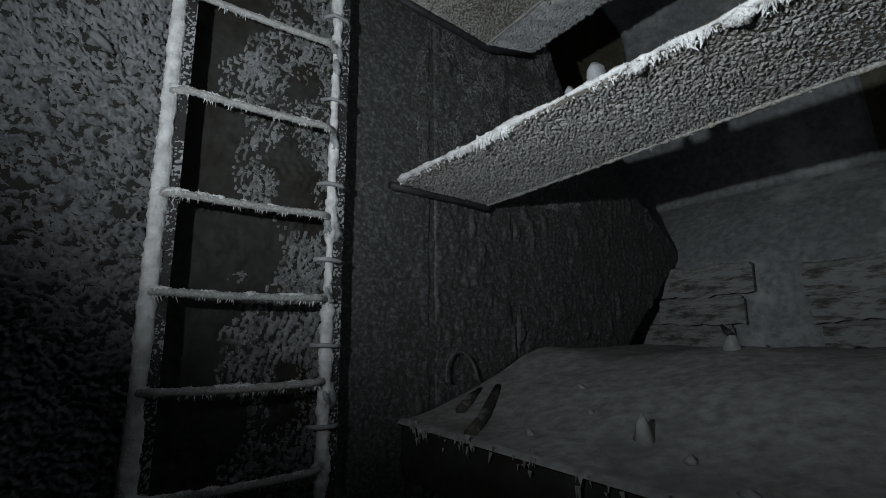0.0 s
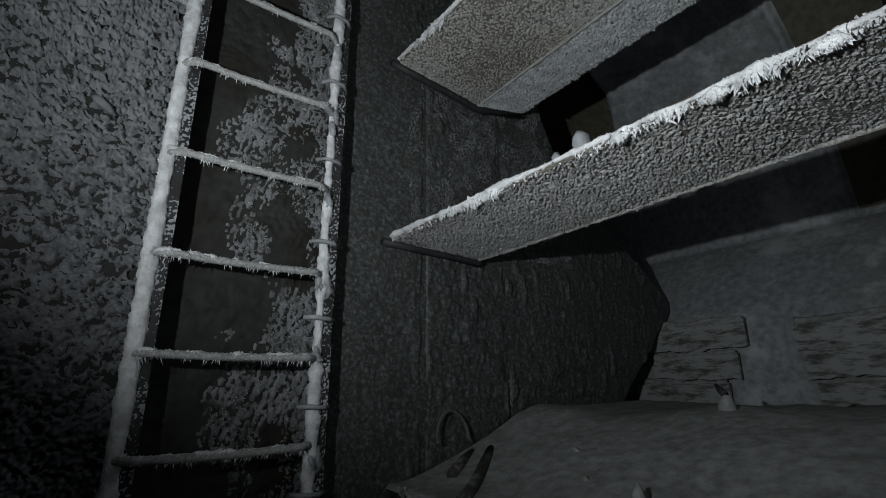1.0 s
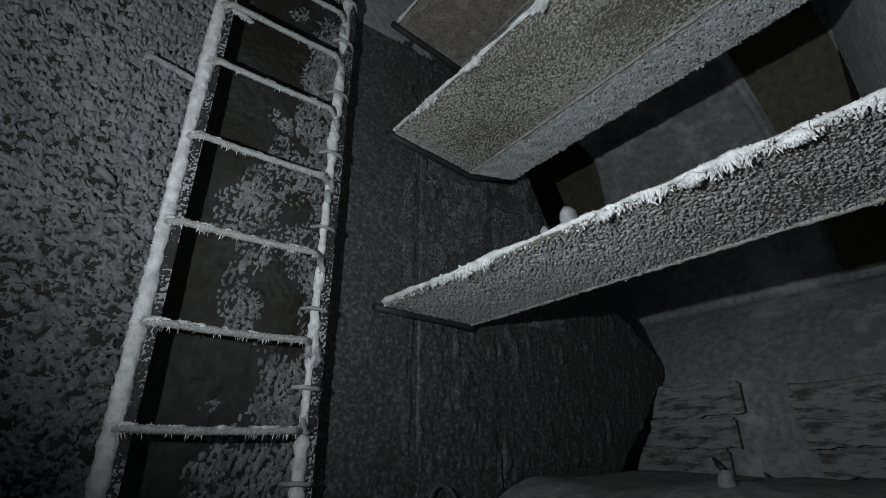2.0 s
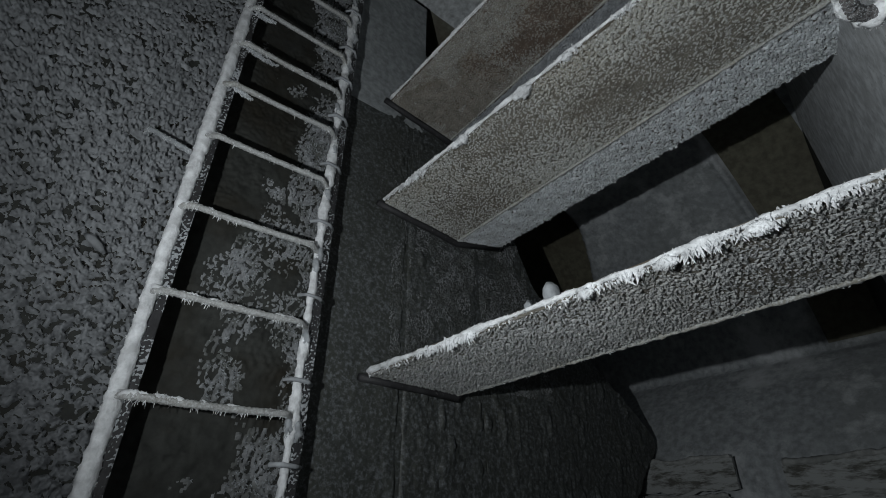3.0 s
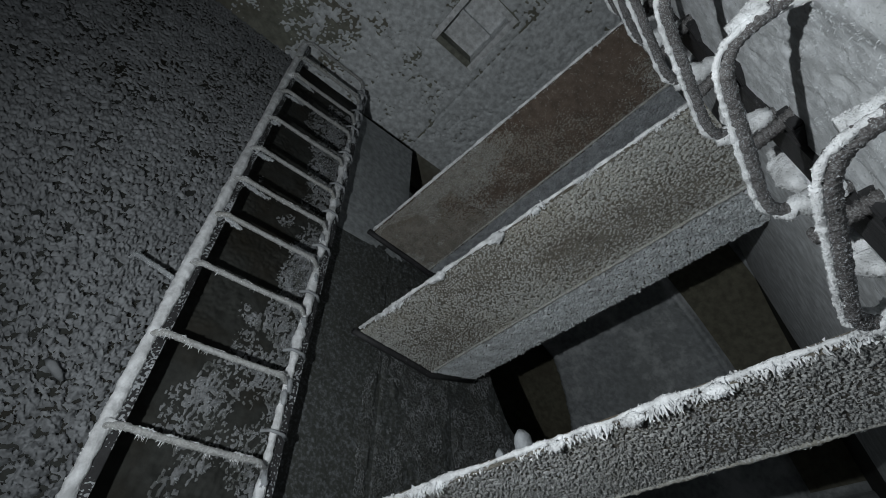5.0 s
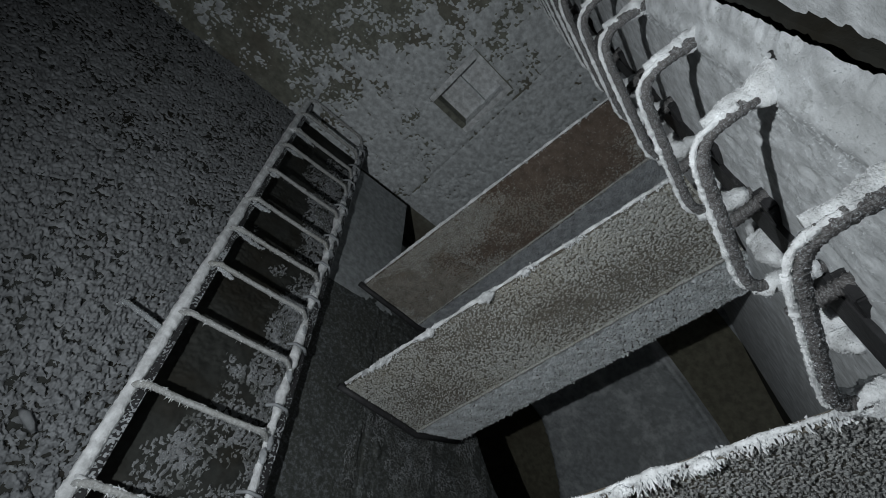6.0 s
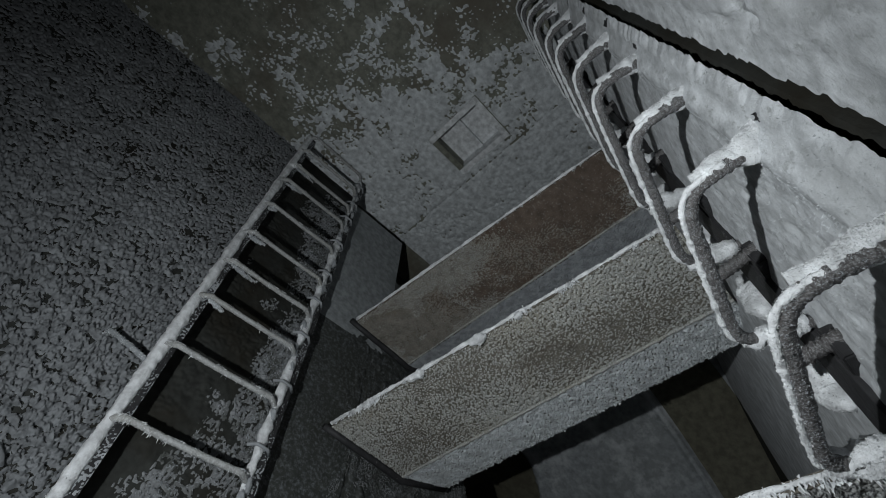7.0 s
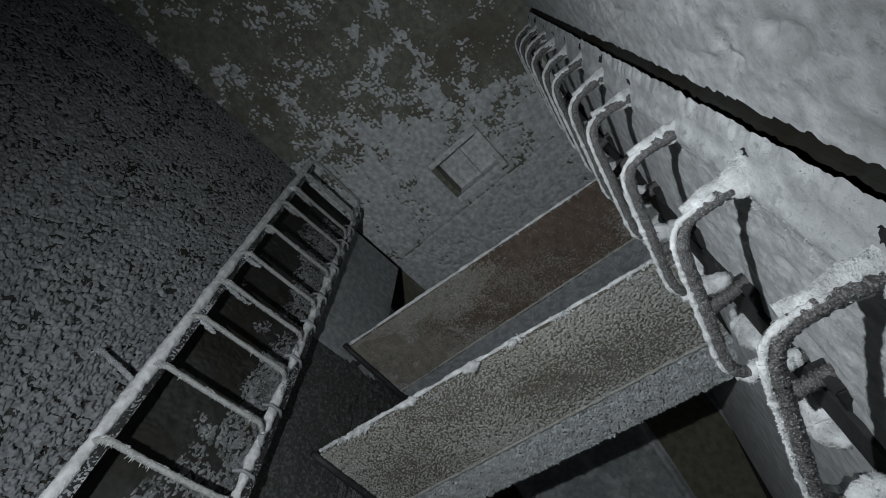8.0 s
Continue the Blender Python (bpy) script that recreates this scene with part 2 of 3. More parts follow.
outline = [(0.605, -1.6)] + [(float(edge_x(z)), float(z)) for z in np.linspace(-1.6, 2.72, 70)] + [(0.605, 2.72)]
n = len(outline)
verts = [(x, YP, Z(z)) for x, z in outline] + [(x, YP + 0.3, Z(z)) for x, z in outline]
faces = [tuple(range(n)), tuple(range(2 * n - 1, n - 1, -1))] + [(i, i + n, (i + 1) % n + n, (i + 1) % n) for i in range(n)]
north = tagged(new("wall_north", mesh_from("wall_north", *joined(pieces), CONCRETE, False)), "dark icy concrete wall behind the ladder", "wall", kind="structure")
panels = new("wall_panels", mesh_from("wall_panels", verts, faces, PANEL, False))
tagged(panels, "dark frosted wall panels with a rounded edge", "wall", kind="structure")
upper = [box((0.605, YP - 0.003, Z(2.02)), (1.10, YP + 0.29, Z(3.22))), box((1.55, YP, Z(2.72)), (1.75, YP + 0.3, Z(3.22)))]
tagged(new("wall_upper", mesh_from("wall_upper", *joined(upper), SMOOTH, False)), "smooth grey concrete round a dark opening", "wall", kind="structure")
# added backing: its dark colour gives the opening the shade of a deep recess
tagged(new("opening_backing", mesh_from("opening_backing", *box((-2.6, 1.90, Z(2.2)), (1.9, 2.05, Z(3.4))), CONCRETE, False)), "added dark backing that stands for the shade in the opening", "wall", kind="structure")

# ceiling round the hatch
hx0, hx1, hy0, hy1 = 0.71, 1.02, 0.38, 0.77
pieces = [box((-2.6, -0.9, Z(HC)), (hx0, 2.4, Z(HC + 0.25))), box((hx1, -0.9, Z(HC)), (1.9, 2.4, Z(HC + 0.25))),
          box((hx0, -0.9, Z(HC)), (hx1, hy0, Z(HC + 0.25))), box((hx0, hy1, Z(HC)), (hx1, 2.4, Z(HC + 0.25)))]
tagged(new("ceiling", mesh_from("ceiling", *joined(pieces), RUSTC, False)), "brown stained ceiling with patches of frost", "ceiling", kind="structure")
hatch = thing("ceiling_hatch", "small rectangular hatch recessed in the frosted ceiling", "hatch", (0.865, 0.575, Z(HC)))


def tapered(piece):
    """The shelves' front edge draws back a little towards the rimed wall."""
    v, f = piece
    v = np.array(v, float)
    k = np.clip((1.27 - v[:, 0]) / 0.44, 0, 1.05)
    v[:, 0] += k * 0.05 * (1.45 - v[:, 1])
    return v, f


def at_part(name, pieces, material, parent, label="", smooth=False, kind=""):
    """Pieces given in the place's metres, linked as one mesh under a thing that stands at its own place."""
    v, f = joined(pieces) if isinstance(pieces, list) else pieces
    return part(name, mesh_from(name, np.asarray(v) - np.array(parent.location), f, material, smooth), parent, label, kind)


at_part("cover", box((hx0 + 0.003, hy0 + 0.003, Z(HC + 0.12)), (hx1 - 0.003, hy1 - 0.003, Z(HC + 0.23))), RIME, hatch, "pale grey cover plate")
# added side strips: pale where the lamp falls, brown on the shaded ladder side
for lo, hi in (((hx1 - 0.006, hy0 + 0.001), (hx1 - 0.001, hy1 - 0.001)), ((hx0 + 0.001, hy0 + 0.001), (hx1 - 0.007, hy0 + 0.006)), ((hx0 + 0.001, hy1 - 0.006), (hx1 - 0.007, hy1 - 0.001))):
    at_part("shade_liner", box((*lo, Z(HC + 0.052)), (*hi, Z(HC + 0.118))), RUSTC if lo[1] > 0.6 else RIME, hatch)
at_part("crossbar", box((hx0 + 0.010, 0.555, Z(HC + 0.065)), (hx1 - 0.010, 0.595, Z(HC + 0.118)), 0.004), RIME, hatch)
# frame coloured likewise: its ladder side takes the shaded tone
for lo, hi in (((hx0 - 0.035, hy0 - 0.035), (hx0 + 0.007, hy1 + 0.035)), ((hx1 - 0.008, hy0 - 0.035), (hx1 + 0.035, hy1 + 0.035)),
               ((hx0 + 0.008, hy0 - 0.035), (hx1 - 0.009, hy0 + 0.007)), ((hx0 + 0.008, hy1 - 0.008), (hx1 - 0.009, hy1 + 0.035))):
    at_part("frame", box((*lo, Z(HC - 0.009)), (*hi, Z(HC + 0.05)), 0.003), RUSTC if lo[1] > 0.6 else RIME, hatch)

# vault lining with ring joints
th = np.radians(np.linspace(-100, 95, 150))
yy = np.concatenate([np.arange(-0.9, 2.1, 0.02), np.arange(2.1, 4.2, 0.1)])
T, Y = np.meshgrid(th, yy, indexing="ij")
r = RL - 0.03 * (fbm(T * 4, Y * 3, 20, 3) - 0.5)
r = r - 0.035 * np.exp(-((Y - 0.62) / 0.02) ** 2) + 0.05 * step01(0.60 - Y, 0, 0.02) * step01(Y, 0.16, 0.18)
r = r + 0.16 * step01(Y - 1.665 - 0.55 * np.clip(1.385 - 1.68 * np.sin(T), 0, 0.5), 0, 0.02) * step01(np.sin(T), 0.5, 0.6)
low = AZ + r * np.sin(T)
side = sum(np.interp(low + d, (-1.2, 0.36, 0.70, 1.0, 1.2), (2.865, 2.875, 3.12, 3.42, 9.0)) for d in (-0.06, 0, 0.06)) / 3
P = np.stack([np.minimum(AX + r * np.cos(T), side + 0.012 * (fbm(T * 9, Y * 4, 22, 3) - 0.5)), Y, Z(low)], -1)
lining = mesh_from("wall_lining", P.reshape(-1, 3), grid_faces(*T.shape), LINING)
# lining faces past the slanted edge take the darker brown material
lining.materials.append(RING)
past_edge = ((Y > 1.665 + 0.55 * np.clip(1.385 - 1.68 * np.sin(T), 0, 0.5)) & (np.sin(T) > 0.5))[:-1, :-1]
lining.polygons.foreach_set("material_index", past_edge.ravel().astype(np.int32))
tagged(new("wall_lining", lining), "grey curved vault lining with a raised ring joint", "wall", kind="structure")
th2 = np.radians(np.linspace(10, 90, 60))
T2, Y2 = np.meshgrid(th2, np.linspace(0.17, 0.598, 24), indexing="ij")
r2 = RL + 0.02 + 0.01 * fbm(T2 * 6, Y2 * 8, 21, 3)
P2 = np.stack([AX + r2 * np.cos(T2), Y2, Z(AZ + r2 * np.sin(T2))], -1)
tagged(new("wall_ring", mesh_from("wall_ring", P2.reshape(-1, 3), grid_faces(*T2.shape), RING)), "brown stained ring set back in the vault lining", "wall", kind="structure")
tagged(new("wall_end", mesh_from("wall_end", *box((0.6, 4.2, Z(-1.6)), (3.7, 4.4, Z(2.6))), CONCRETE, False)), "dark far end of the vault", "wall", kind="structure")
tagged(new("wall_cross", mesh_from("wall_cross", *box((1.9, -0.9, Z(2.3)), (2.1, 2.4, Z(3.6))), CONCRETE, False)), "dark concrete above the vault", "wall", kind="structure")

# rime-covered wall beside the camera, slightly turned, split by a vertical joint
SL = 0.23


def south(x, out=0.0):
    """y of the rimed wall at x, and the same a little proud of it."""
    return -0.395 + SL * (x - 0.36) + out


def slanted(x0, x1, y_at, thick, z0, z1):
    q = [(x0, y_at(x0)), (x1, y_at(x1)), (x1, y_at(x1) - thick), (x0, y_at(x0) - thick)]
    v = [(x, y, Z(z)) for z in (z0, z1) for x, y in q]
    return np.array(v), [(3, 2, 1, 0), (4, 5, 6, 7)] + [(i, (i + 1) % 4, (i + 1) % 4 + 4, i + 4) for i in range(4)]


GX0, GX1 = 0.316, 0.354
pieces = [slanted(GX1, 3.4, south, 0.5, -1.6, HC), slanted(-2.6, GX0, lambda x: south(x, -0.004), 0.5, -1.6, HC),
          slanted(GX0, GX1, lambda x: south(x, -0.14), 0.3, -1.6, HC)]
tagged(new("wall_south", mesh_from("wall_south", *joined(pieces), CONCRETE, False)), "concrete wall under thick white rime with a dark vertical joint", "wall", kind="structure")


def rime(u, v, worn=1.0):
    wu = fbm(u * 20, v * 20, 8, 2)
    pits = np.clip(fbm(u * 34, v * 12, 13, 4) - 0.55, 0, 1) * 0.12 * step01(fbm(u * 3, v * 3, 27, 2), 0.4, 0.6)
    grains = cells(u * 46 + wu * 2, v * 40 + wu * 2, 18)
    return 0.017 + 0.007 * (fbm(u * 4, v * 4, 3, 3) - 0.45) + 0.0025 * (0.5 - grains) + 0.006 * (fbm(u * 14, v * 12, 9, 4) - 0.5) - pits * worn


NS = np.array([-SL, 1, 0]) / math.hypot(SL, 1)
def rime_far(u, v):
    thin = step01(u + 0.3 * fbm(u * 3, v * 3, 23, 3), 0.72, 0.95)
    edge = 0.012 * np.exp(-((u - 0.022) / 0.022) ** 2) + 0.030 * np.exp(-((u - 0.085) / 0.05) ** 2)
    near = step01(u, 0.03, 0.09)
    return (rime(u, v, 0.25) * near + (1 - near) * (0.012 + 0.004 * (fbm(u * 50, v * 40, 16, 2) - 0.5))) * (1 - thin) + thin * (0.006 + 0.006 * (fbm(u * 6, v * 6, 24, 3) - 0.5)) + edge


def ragged(piece, x0, way, seed):
    """The free edge of the crust along the joint, broken up unevenly; way is the side the joint lies on."""
    v, f = np.array(piece[0], float), piece[1]
    near_ = np.clip(1 - np.abs(v[:, 0] - x0) / 0.035, 0, 1)
    z = v[:, 2]
    v[:, 0] += way * near_ * (0.022 * (fbm(z * 45, z * 0 + seed, seed, 4) - 0.42) + 0.008 * (value_noise(z * 190, z * 0, seed + 1) - 0.5))
    return v, f


a = sheet((GX1, south(GX1), Z(-0.6)), (2.4, 2.4 * SL, 0), (0, 0, HC + 0.6), NS, lambda u, v: np.maximum(rime_far(u, v), 0.002), 0.007)
b = sheet((-0.9, south(-0.9, -0.004), Z(-0.3)), (GX0 + 0.906, (GX0 + 0.906) * SL, 0), (0, 0, HC + 0.3), NS, lambda u, v: 0.012 + (np.maximum(rime(u + 7, v + 3), 0.002) - 0.012) * step01(GX0 + 0.906 - u, 0.0, 0.05) + 0.005 * (fbm(u * 60, v * 40, 19, 2) - 0.5), 0.009)
tagged(new("rime_crust", mesh_from("rime_crust", *joined([ragged(a, GX1, -1, 21), ragged(b, GX0 + 0.006, 1, 25)]), WALLRIME)), "thick white rime crust on the wall", "frost", kind="stuff")
grit = a[1][(a[0][a[1][:, 0], 0] < 1.0)]
tagged(new("rime_grit", mesh_from("rime_grit", *coat((a[0], grit.tolist()), 40000, 0.0010, 0.0035, 0.0020, RNG, 0.6, (0, 1, 0)), WALLRIME, False)), "loose rime grains on the white wall", "frost", kind="stuff")

# ---- frost on the ladder wall ----
def flakes(u, v):
    wu, wv = fbm(u * 40, v * 40, 1, 3), fbm(u * 40, v * 40, 5, 3)
    d = cells(u * 40 + v * 14 + wu * 3.4, v * 56 - u * 14 + wv * 3.4, 12)
    e = value_noise(u * 95 + wv * 5, v * 95 + wu * 5, 14)
    big = fbm(u * 8, v * 8, 30, 4)
    high = step01(v + 0.5 * (big - 0.5), 1.8, 3.2)
    return (0.072 * (0.50 + 0.04 * high - d) * (1 - 0.3 * high) + 0.026 * (e - 0.5) + 0.014 * (0.45 - cells(u * 105 + wu * 2, v * 95 + wv * 2, 15))) * (1 - 0.45 * high) + 0.030 * (big - 0.42) * (1 - 0.5 * high) - 0.002 * high


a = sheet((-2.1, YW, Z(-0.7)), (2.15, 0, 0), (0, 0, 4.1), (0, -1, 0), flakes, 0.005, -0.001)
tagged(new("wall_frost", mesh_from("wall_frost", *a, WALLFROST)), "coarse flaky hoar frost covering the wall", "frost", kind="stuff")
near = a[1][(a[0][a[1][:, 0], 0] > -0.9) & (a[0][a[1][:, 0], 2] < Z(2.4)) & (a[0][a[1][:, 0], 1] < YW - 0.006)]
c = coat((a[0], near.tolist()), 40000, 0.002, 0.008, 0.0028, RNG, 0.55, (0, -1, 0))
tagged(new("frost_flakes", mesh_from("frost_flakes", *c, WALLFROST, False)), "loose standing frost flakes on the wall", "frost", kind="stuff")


def recess(u, v):
    patch = fbm(u * 6 + 0.5, v * 5, 33, 4) + 0.34 * (u - 0.33) / 0.3
    wu = fbm(u * 30, v * 30, 2, 3)
    d = cells(u * 85 + wu * 3 + v * 14, v * 42 + wu * 3, 34)
    return 0.03 * (patch - 0.63) + 0.034 * (0.40 - d) * step01(patch, 0.48, 0.6) - 0.002


a = sheet((0.06, YW - 0.011, Z(-0.7)), (0.545, 0, 0), (0, 0, 3.85), (0, -1, 0), recess, 0.005, -0.001)
tagged(new("recess_frost", mesh_from("recess_frost", *a, OLDICE)), "broken patches of frost behind the ladder", "frost", kind="stuff")
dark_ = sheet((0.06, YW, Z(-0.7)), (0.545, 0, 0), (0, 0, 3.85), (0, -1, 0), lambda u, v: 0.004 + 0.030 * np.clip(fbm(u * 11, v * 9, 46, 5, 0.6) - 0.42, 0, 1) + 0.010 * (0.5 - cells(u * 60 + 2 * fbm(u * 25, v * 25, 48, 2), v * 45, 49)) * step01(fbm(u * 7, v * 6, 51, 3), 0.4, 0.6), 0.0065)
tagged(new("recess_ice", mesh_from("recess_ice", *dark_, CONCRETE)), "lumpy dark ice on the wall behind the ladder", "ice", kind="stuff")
raised = a[1][a[0][a[1][:, 0], 1] < YW - 0.015]
tagged(new("recess_flakes", mesh_from("recess_flakes", *coat((a[0], raised.tolist()), 15000, 0.003, 0.011, 0.0042, RNG, 0.5, (0, -1, 0), 0.4), OLDFROST, False)), "small standing frost flakes behind the ladder", "frost", kind="stuff")


def furrows(u, v):
    x = u + 0.605
    grain = 0.5 * fbm(x * 60, v * 22, 40, 3) + 0.5 * (1 - cells(x * 62 + fbm(x * 20, v * 20, 4, 2) * 2, v * 30, 41))
    icy = step01(x + 0.25 * (fbm(x * 3, v * 3, 44, 3) - 0.5), 0.85, 1.05) * (1 - step01(v, 3.2, 3.6))
    h = 0.004 + 0.02 * (grain - 0.5) * (0.35 + 0.65 * icy) + 0.03 * (fbm(x * 4, v * 4, 42, 3) - 0.5)
    lumps = np.clip(value_noise(x * 22, v * 11, 47) - 0.72, 0, 1) * 0.06
    for s in (1.014, 1.462):
        h = h - 0.03 * np.exp(-((x - s) / 0.009) ** 2)
    return h + lumps * icy - 0.04 * step01(v + 0.25 * (fbm(x * 5, v * 5, 45, 4) - 0.5), 2.9, 3.3)


v_, f_ = sheet((0.605, YP, Z(-0.9)), (2.33, 0, 0), (0, 0, 3.62), (0, -1, 0), furrows, 0.008)
v_ = np.asarray(v_)
inside = v_[:, 0] < edge_x(v_[:, 2] - E0) - 0.004
f_ = f_[inside[f_].all(1)]
tagged(new("panel_frost", mesh_from("panel_frost", v_, f_, PANEL)), "dark ice with furrows and lumps over the panels", "ice", kind="stuff")
mid = v_[f_[:, 0]]
icy = (mid[:, 0] > 0.86 + 0.12 * fbm(mid[:, 2] * 4, mid[:, 0] * 4, 37, 3)) & (mid[:, 0] < 1.95) & (mid[:, 2] > Z(0.62)) & (mid[:, 2] < Z(1.6)) & (fbm(mid[:, 0] * 9, mid[:, 2] * 3.5, 38, 4) > 0.40)
tagged(new("panel_flakes", mesh_from("panel_flakes", *coat((v_, f_[icy].tolist()), 20000, 0.004, 0.014, 0.0045, RNG, 0.4, (0, -1, 0), 0.9), OLDICE, False)), "short hanging ice flakes over the dark panels", "ice", kind="stuff")

# ---- frost on the ceiling ----
def ceiling_frost(u, v):
    x, y = u - 2.2, v - 0.35
    cover = step01(0.9 * x + 0.35 * y + 0.5 * (fbm(u * 3, v * 3, 50, 3) - 0.5), 0.2, 1.0)
    lace = 0.5 * fbm(u * 9, v * 9, 52, 3) + 0.2 * fbm(u * 30, v * 30, 57, 4, 0.65) + 0.3 * (0.95 - cells(u * 36 + 2 * fbm(u * 20, v * 20, 6, 2), v * 36, 55))
    h = 0.06 * (lace - 0.585 + 0.235 * cover) + 0.006 * (value_noise(u * 120, v * 120, 53) - 0.5)
    hole = (x > hx0 - 0.035) & (x < hx1 + 0.035) & (y > hy0 - 0.035) & (y < hy1 + 0.035)
    h = np.clip(h, -0.02, 0.010)
    h = h - 0.012 * np.exp(-((x - 1.12) / 0.006) ** 2) + 0.003 * (x > 1.12)
    return np.where(hole, -0.03, h)


a = sheet((-2.2, -0.35, Z(HC)), (4.0, 0, 0), (0, 1.95, 0), (0, 0, -1), ceiling_frost, 0.008, -0.0005)
tagged(new("ceiling_frost", mesh_from("ceiling_frost", *a, FROST)), "patchy frost spreading over the ceiling", "frost", kind="stuff")

# ---- snow-covered landing below the shelves ----
landing = thing("landing", "snow-covered landing slab with a dark front edge", "platform", (1.8, 0.6, Z(-0.4)))
at_part("slab", box((0.86, -0.2, Z(-0.48)), (3.2, 1.5, Z(-0.30)), 0.008), CONCRETE, landing)


def drift(u, v):
    x = u + 0.84
    rise = 0.012 + 0.21 * step01(x, 0.84, 1.7) * (0.75 + 0.5 * fbm(u * 1.5, v * 1.5, 60, 2)) 
    h = rise + 0.03 * (fbm(u * 4, v * 4, 62, 4) - 0.5) * step01(u, 0, 0.15)
    return np.where(u < 0.012, 0.0, h)


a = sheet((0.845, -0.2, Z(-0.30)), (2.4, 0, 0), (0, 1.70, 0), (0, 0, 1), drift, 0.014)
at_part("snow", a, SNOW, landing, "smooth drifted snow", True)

ey = np.linspace(-0.3, 1.48, 900)
keep = RNG.rand(900) < 0.05 + 0.35 * (fbm(ey * 9, ey * 0 + 4, 3, 3) > 0.55)
ey = ey[keep]
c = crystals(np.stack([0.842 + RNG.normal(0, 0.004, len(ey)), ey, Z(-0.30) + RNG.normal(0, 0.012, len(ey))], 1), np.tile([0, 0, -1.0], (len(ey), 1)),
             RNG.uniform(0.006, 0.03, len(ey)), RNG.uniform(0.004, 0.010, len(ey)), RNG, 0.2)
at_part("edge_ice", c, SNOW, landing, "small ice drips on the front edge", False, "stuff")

for px, py, size in ((0.98, 0.98, 0.012), (1.02, 0.55, 0.010), (1.15, 0.90, 0.011), (0.93, 0.40, 0.013), (1.30, 1.05, 0.012), (1.0, 0.25, 0.012)):
    lump_ = thing("snow_crumb", "small dark crumb of icy snow on the landing", "snow lump", (px, py, Z(-0.28)), group="crumbs on the landing")
    zt = -0.29 + 0.20 * float(step01(px, 0.84, 1.7))
    at_part("crumb", sweep([(px, py - size, Z(zt)), (px, py, Z(zt + size * 0.5)), (px + 0.01, py + 2 * size, Z(zt))], [size * 0.5, size, size * 0.4], 9, 0.7, seed=int(py * 50)), SNOW, lump_, "", True)

# ---- shelves ----
def shelf(h, y0, y1, rusty, seed, label, grain, drop=0.045, clumps=(), fold=1.27, back=(1.56, 0.02), frost=None, lumps=()):
    frost = frost or GRAINS
    ob = thing("steel_shelf", label, "shelf", (0.83, (y0 + y1) / 2, Z(h)), group="shelves up the shaft")
    bx, bz = back
    prof = [(0.83, h), (0.83, h + 0.022), (fold, h + 0.03 - drop), (bx, h + bz + 0.03), (bx, h + bz), (fold, h - drop)]
    m = len(prof)
    v = [(x, y0, Z(z)) for x, z in prof] + [(x, y1, Z(z)) for x, z in prof]
    f = [tuple(range(m))[::-1], tuple(range(m, 2 * m))] + [(i, (i + 1) % m, (i + 1) % m + m, i + m) for i in range(m)]
    at_part("plate", tapered((np.array(v), f)), RUST if rusty else STEEL, ob)

    def grains(u, v):
        w = fbm(u * 45, v * 45, seed, 2)
        g = cells(u * 105 + w * 2.2, v * 95 + w * 2.2, seed + 1)
        g2 = value_noise(u * 210, v * 210, seed + 3)
        cover = fbm(u * 3.5, v * 2.2, seed + 2, 3)
        return (0.010 if rusty else 0.019) * (0.42 - g + grain) * (0.45 + 1.1 * fbm(u * 22, v * 22, seed + 8, 3)) + 0.005 * (g2 - 0.5) + 0.010 * (cover - 0.5) * (2.2 if rusty else 0.8) + (0.007 * step01(v, 0.3, 1.0) - 0.004 if rusty else 0)

    ln = y1 - y0
    a = sheet((0.83, y0, Z(h)), (fold - 0.83, 0, -drop), (0, ln, 0), (-0.1, 0, -1), grains, 0.0036, 0.0)
    at_part("frost_layer", tapered(a), RUSTFROST if rusty else frost, ob, "granular frost on the underside", True, "stuff")
    at_part("grain_crust", tapered(coat(a, 9000 if rusty else 17000, 0.0015, 0.0065, 0.0040, RNG, 0.6, (0, 0, -1))), RUSTFROST if rusty else frost, ob, "", False, "stuff")
    if rusty:
        c0 = a[0][a[1][:, 0]]
        keep = (fbm(c0[:, 0] * 7, c0[:, 1] * 4, 39, 4) + 0.16 * step01(c0[:, 1], 0.3, 0.8) - 0.10 * step01(c0[:, 1], 1.2, 1.45) + 0.2 * step01(0.90 - c0[:, 0], 0, 0.06)) > 0.56
        at_part("frost_speckle", tapered(coat((a[0], a[1][keep].tolist()), 15000, 0.002, 0.007, 0.0042, RNG, 0.6, (0, 0, -1))), GRAINS, ob, "grey frost speckle over the rust", False, "stuff")
    b = sheet((fold, y0, Z(h - drop)), (bx - fold, 0, drop + bz), (0, ln, 0), (0.22, 0, -1), lambda u, v: grains(u + 3, v + 5) + (0.007 if rusty else 0.002), 0.0036, 0.0)
    crest = np.linspace(y0, y1, 300)
    at_part("frost_ridge", sweep(np.stack([np.full_like(crest, fold - 0.002), crest, Z(h - drop - 0.004) + 0 * crest], 1), 0.003 + 0.006 * fbm(crest * 45, crest * 0, seed + 4, 3), 7, 0.7, seed=seed + 5),
            GRAINS, ob, "frosted crease", True)
    at_part("lip_crust", coat(b, 15000, 0.002, 0.008, 0.0042, RNG, 0.6, (0, 0, -1)), OLDFROST if rusty else FROST, ob, "", False, "stuff")
    ye = RNG.uniform(y0, y1, 700)
